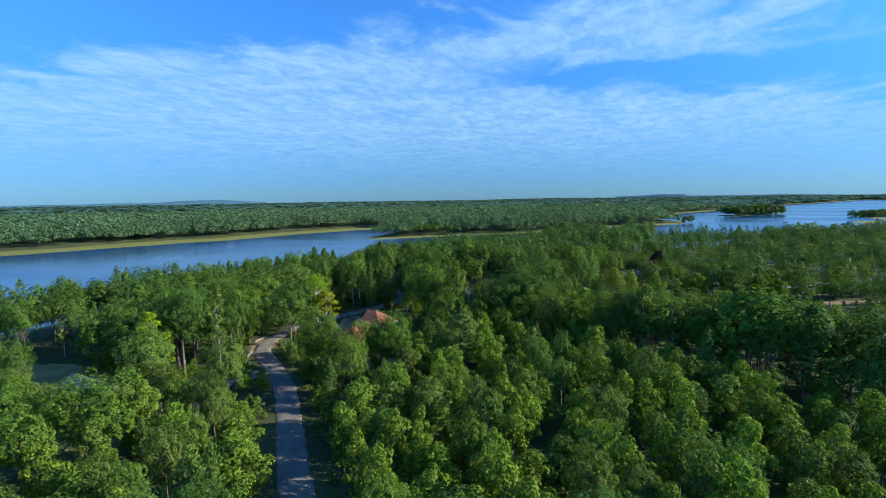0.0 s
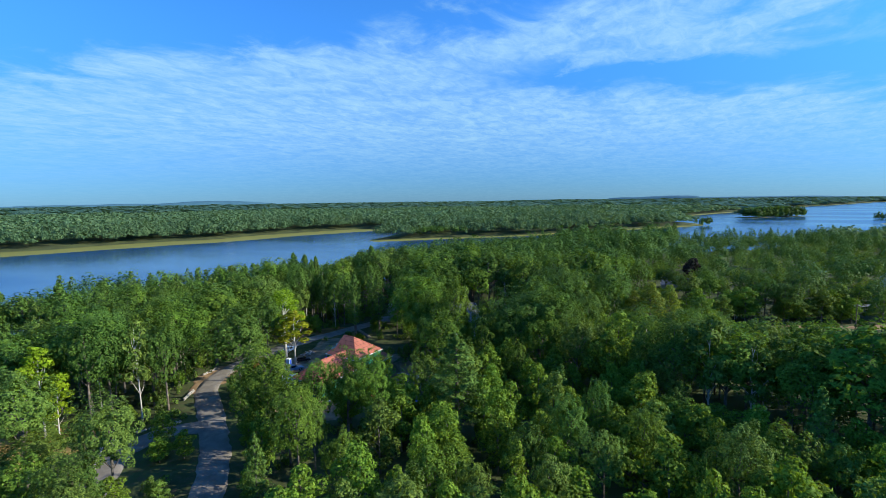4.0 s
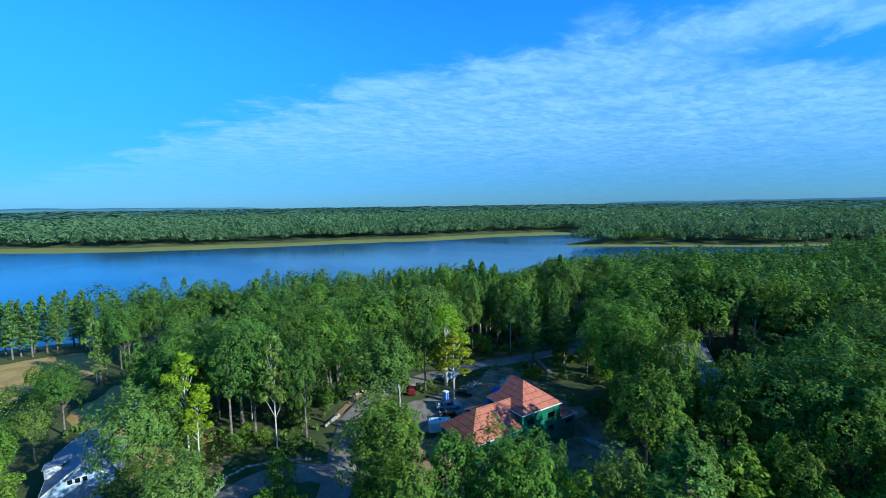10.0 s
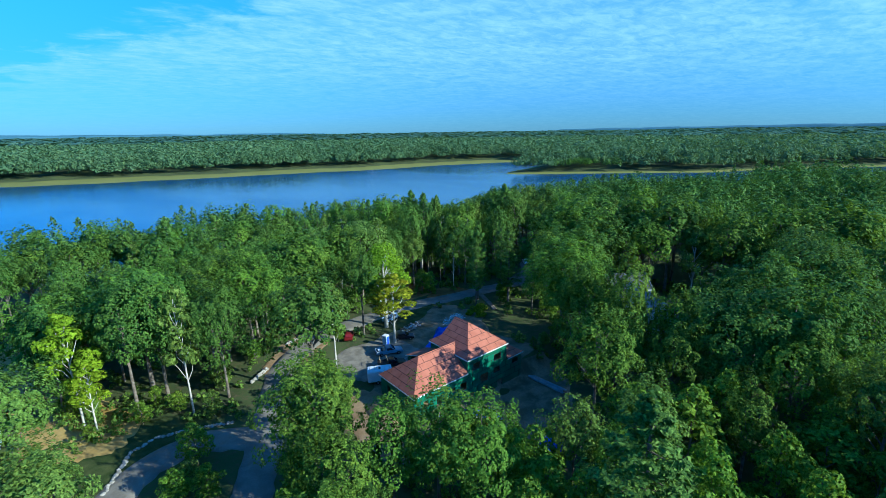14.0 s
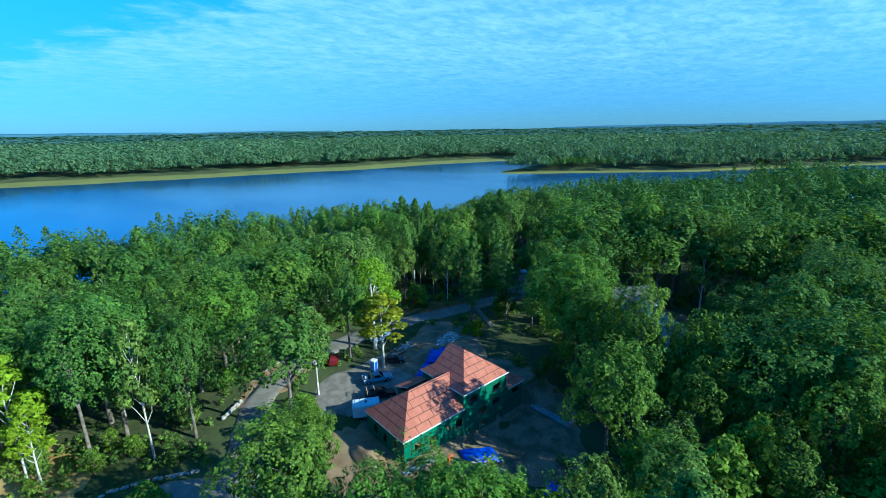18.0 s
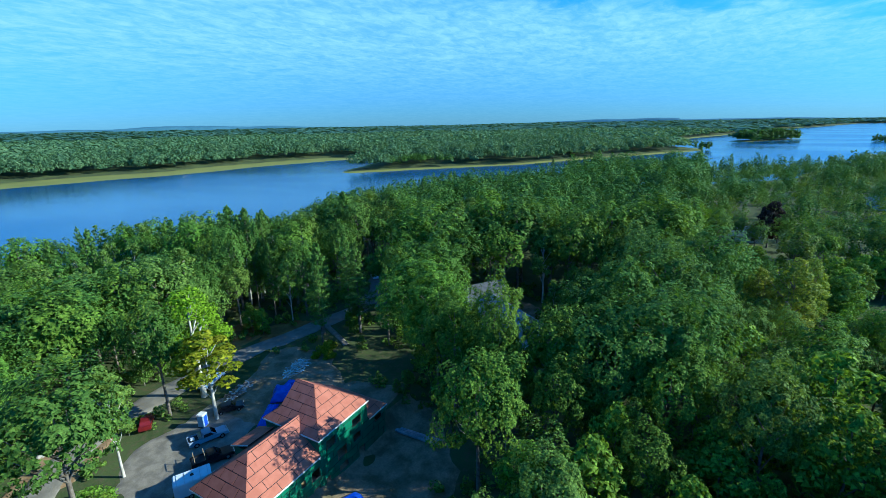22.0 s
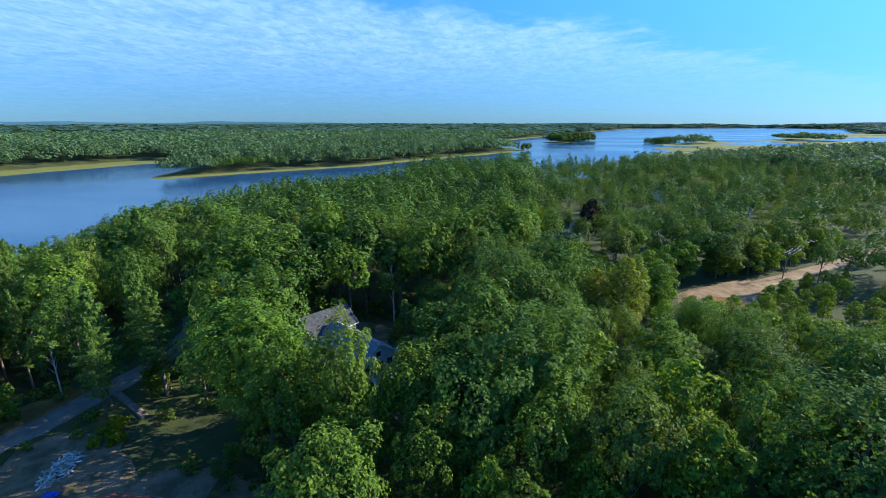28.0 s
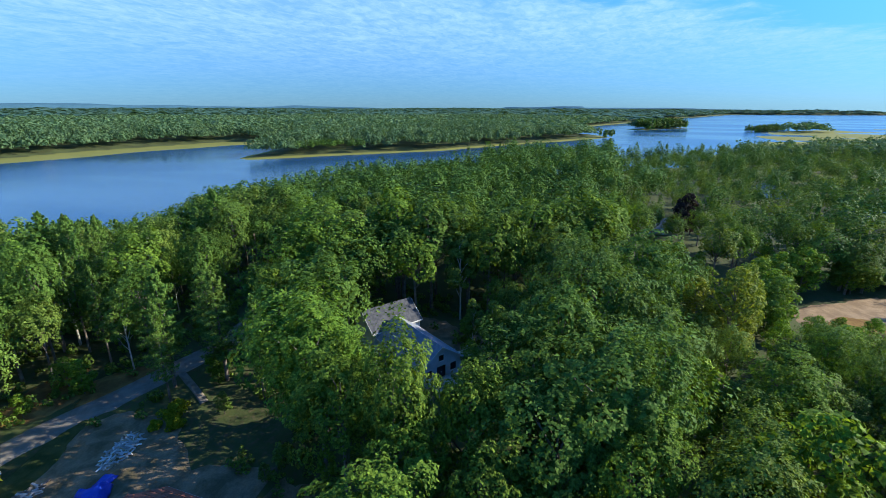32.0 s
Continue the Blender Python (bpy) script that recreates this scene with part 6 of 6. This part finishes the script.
def neighbour():
    at = pose(60.8, -11.2, 0, 0, 0, 56)
    h = thing("house", "white house with grey-blue shingled gable roofs", "house", at=at)
    z = float(land(66, -4)) - 0.5
    gable_block(h, 0.0, 14.4, -4.2, 4.2, z, 4.0, 7.0, "x", M_SIDING, M_SHINGLE)
    # rear block: its roof colour is darkened to stand for tree shade
    gable_block(h, 14.6, 22.4, -5.5, 5.0, z, 5.0, 8.0, "y", M_SIDING, M_SHINGLE_SHADE)
    for cy in (-2.6, 2.6):
        window_in(h, cy, 2.5, 1.2, 1.4, 0.0, "y", -1)
    window_in(h, 0.0, 4.9, 1.0, 1.0, 0.0, "y", -1)
    door = boxed("door", M_GLASS, h, (-0.06, -0.01, -0.9, 0.9, 1.2, 3.3))
    boxed("handle", M_STEEL, door, (-0.12, -0.06, -0.04, 0.04, 2.1, 2.3))
    for cx in (2.5, 6.0, 9.5, 12.5):
        window_in(h, cx, 2.5, 1.1, 1.3, -4.2, "x", -1)
        window_in(h, cx, 2.5, 1.1, 1.3, 4.2, "x", 1)
    deck = thing("deck", "grey wooden deck with railing beside the white house", "deck", at=at)
    dz = 1.1
    for i in range(8):
        boxed("plank", M_SCRAP, deck, (-3.5 + i * 0.42, -3.5 + i * 0.42 + 0.39, -9.5, 3.0, dz, dz + 0.05))
    for i in range(12):
        boxed("plank", M_SCRAP, deck, (-0.1 + i * 0.42, -0.1 + i * 0.42 + 0.39, -9.5, -4.4, dz, dz + 0.05))
    for px, py in [(-3.45, 3.0 - 2.5 * k) for k in range(6)] + [(-3.45 + 2.1 * k, -9.45) for k in range(1, 5)] + [(4.9, -6.9)]:
        boxed("post", M_WHITE, deck, (px - 0.06, px + 0.06, py - 0.06, py + 0.06, z, dz + 1.0))
    boxed("rail", M_WHITE, deck, (-3.5, -3.4, -9.5, 3.0, dz + 0.95, dz + 1.03))
    boxed("rail", M_WHITE, deck, (-3.4, 4.9, -9.5, -9.4, dz + 0.95, dz + 1.03))
    for i in range(32):
        boxed("baluster", M_WHITE, deck, (-3.47, -3.43, -9.2 + i * 0.38 - 0.02, -9.2 + i * 0.38 + 0.02, dz + 0.05, dz + 0.95))
    for i in range(20):
        boxed("baluster", M_WHITE, deck, (-3.2 + i * 0.4 - 0.02, -3.2 + i * 0.4 + 0.02, -9.47, -9.43, dz + 0.05, dz + 0.95))
    t = thing("patio_table", "tan wooden table on the deck", "table", at=at @ pose(-1.8, -2.4, dz + 0.05))
    boxed("tabletop", M_LUMBER, t, (-0.5, 0.5, -0.9, 0.9, 0.7, 0.75), bevel=0.01)
    for sx in (-0.42, 0.42):
        for sy in (-0.8, 0.8):
            boxed("leg", M_LUMBER, t, (sx - 0.04, sx + 0.04, sy - 0.04, sy + 0.04, 0, 0.7))
    for k, (bx, by, turn) in enumerate(((-2.6, -2.6, 180), (-1.0, -1.8, 5), (-1.7, -4.2, -80))):
        c = thing("patio_chair", "tan wooden chair on the deck", "chair", "chairs round the patio table", at=at @ pose(bx, by, dz + 0.05, 0, 0, turn))
        boxed("seat", M_LUMBER, c, (-0.25, 0.25, -0.25, 0.25, 0.42, 0.46), bevel=0.01)
        boxed("backrest", M_LUMBER, c, (0.22, 0.26, -0.25, 0.25, 0.46, 0.95), bevel=0.01)
        for sx in (-0.22, 0.22):
            for sy in (-0.22, 0.22):
                boxed("leg", M_LUMBER, c, (sx - 0.025, sx + 0.025, sy - 0.025, sy + 0.025, 0, 0.42))


neighbour()


def blue_house():
    h = thing("house", "pale blue house with a grey shingled gable roof", "house", at=pose(0.7, -1.9, 0))
    z = float(land(-55, 34)) - 0.3
    gable_block(h, -60.0, -50.6, 28.0, 41.4, z, 3.0, 6.4, "y", M_SIDING_BLUE, M_SHINGLE)
    gable_block(h, -58.6, -52.4, 24.0, 27.8, z, 1.2, 3.0, "y", M_SIDING_BLUE, M_SHINGLE)
    for i in range(3):
        window_in(h, -56.7 + i * 0.9, 4.0, 0.6, 0.7, 28.0, "x", -1)
    for cx in (-59.3, -51.4):
        window_in(h, cx, 1.6, 0.9, 1.3, 28.0, "x", -1)
    for cy in (31.4, 34.9, 38.4):
        window_in(h, cy, 1.4, 1.0, 1.3, -60.0, "y", -1)
    dormer = boxed("dormer", M_SIDING, h, (-60.4, -58.2, 32.6, 34.6, 3.2, 4.9))
    boxed("pane", M_GLASS, dormer, (-60.43, -60.38, 33.0, 34.2, 3.6, 4.5))
    slab("dormer_roof", [(-60.6, 32.4, 4.9), (-60.6, 34.8, 4.9), (-57.0, 34.8, 5.5), (-57.0, 32.4, 5.5)], (0, 0, -0.12), M_SHINGLE, h)


blue_house()


def far_house(x, y, w, d, wallh, ridge, wall, roof, label, along="x"):
    z = float(land(x, y))
    h = thing("house", label, "house")
    gable_block(h, x - w / 2, x + w / 2, y - d / 2, y + d / 2, z - 0.4, z + wallh, z + ridge, along, wall, roof, 0.5)
    for i in range(3):
        window_in(h, x - w / 3 + i * w / 3, z + wallh * 0.6, 1.2, 1.4, y - d / 2, "x", -1)
    for i in range(2):
        window_in(h, y - d / 4 + i * d / 2, z + wallh * 0.6, 1.2, 1.4, x - w / 2, "y", -1)


far_house(182, -57, 8, 13, 2.4, 5.4, M_SIDING, M_SHINGLE, "grey-roofed cottage beside a purple tree", "y")
far_house(286, -124, 20, 9, 3.4, 6.0, M_SIDING_BLUE, M_SHINGLE, "blue-walled house half hidden in the woods")
far_house(233, -146, 7, 6, 4.5, 7.0, M_SIDING_BLUE, M_WHITE, "small pale blue house behind dark trees")
far_house(425, 705, 16, 10, 8.0, 12.5, M_WHITE, M_SHINGLE, "white farmhouse above the meadow")


# ---- overhead line beyond the glade ----
def utility_pole(x, y, turn):
    c = thing("utility_pole", "weathered wooden utility pole beside the dirt track", "pole", "utility poles", at=pose(x, y, float(land(x, y)), 0, 0, turn))
    v, f = tube([(0, 0, -0.5), (0, 0, 4), (0, 0, 8.6)], [0.16, 0.14, 0.11], 8)
    o = new("pole", mesh_of("pole", v, f, M_BARK, False))
    o.parent = c
    boxed("crossarm", M_BARK, c, (-1.1, 1.1, -0.06, 0.06, 7.6, 7.75))
    for px in (-1.0, 0.0, 1.0):
        boxed("insulator", M_CONCRETE, c, (px - 0.05, px + 0.05, -0.05, 0.05, 7.75, 7.95), bevel=0.015)


def wire(a, b, sag):
    pts = [(a[0] + (b[0] - a[0]) * u, a[1] + (b[1] - a[1]) * u, a[2] + (b[2] - a[2]) * u - sag * 4 * u * (1 - u)) for u in np.linspace(0, 1, 13)]
    v, f = tube(pts, [0.035] * 13, 5)
    tagged(new("overhead_wire", mesh_of("overhead_wire", v, f, M_GREY_POLE, False)), "sagging grey overhead wire between wooden poles", "wire", "overhead wires")


POLES = [(134, -116), (150, -129), (170, -151)]
for x, y in POLES:
    utility_pole(x, y, 40)
for (x0, y0), (x1, y1) in zip(POLES, POLES[1:]):
    for k in (-1.0, 0.0, 1.0):
        dx, dy = k * math.cos(radians(40)), k * math.sin(radians(40))
        wire((x0 + dx, y0 + dy, float(land(x0, y0)) + 7.97), (x1 + dx, y1 + dy, float(land(x1, y1)) + 7.97), 0.6)


# ---- small garden things ----
def golden_bush(x, y, h, seed):
    (cv, c, r) = broad_crown(seed, h * 0.8, 0.0, h, 14, 1500, 0.22)
    ob = new("golden_bush", mesh_of("golden_bush", *cv, M_LEAF_GOLD))
    ob.matrix_world = pose(x, y, float(land(x, y)) - 0.05)
    tagged(ob, "low golden-yellow leafy bush in a clearing", "bush", "golden bushes")


for i, (x, y, h) in enumerate(((38.6, 24.6, 2.4), (37.2, 22.4, 1.8), (40.4, 25.6, 1.9), (36.0, 25.2, 1.4))):
    golden_bush(x, y, h, 900 + i)


car(82.0, 45.5, 50, M_TRAILER, "white car parked in shade on the apron")
spread("needle_litter", 36, 49, 8, 5, 20, M_RUSSET, "orange pine-needle litter under pines", 0.12, "litter", 21)
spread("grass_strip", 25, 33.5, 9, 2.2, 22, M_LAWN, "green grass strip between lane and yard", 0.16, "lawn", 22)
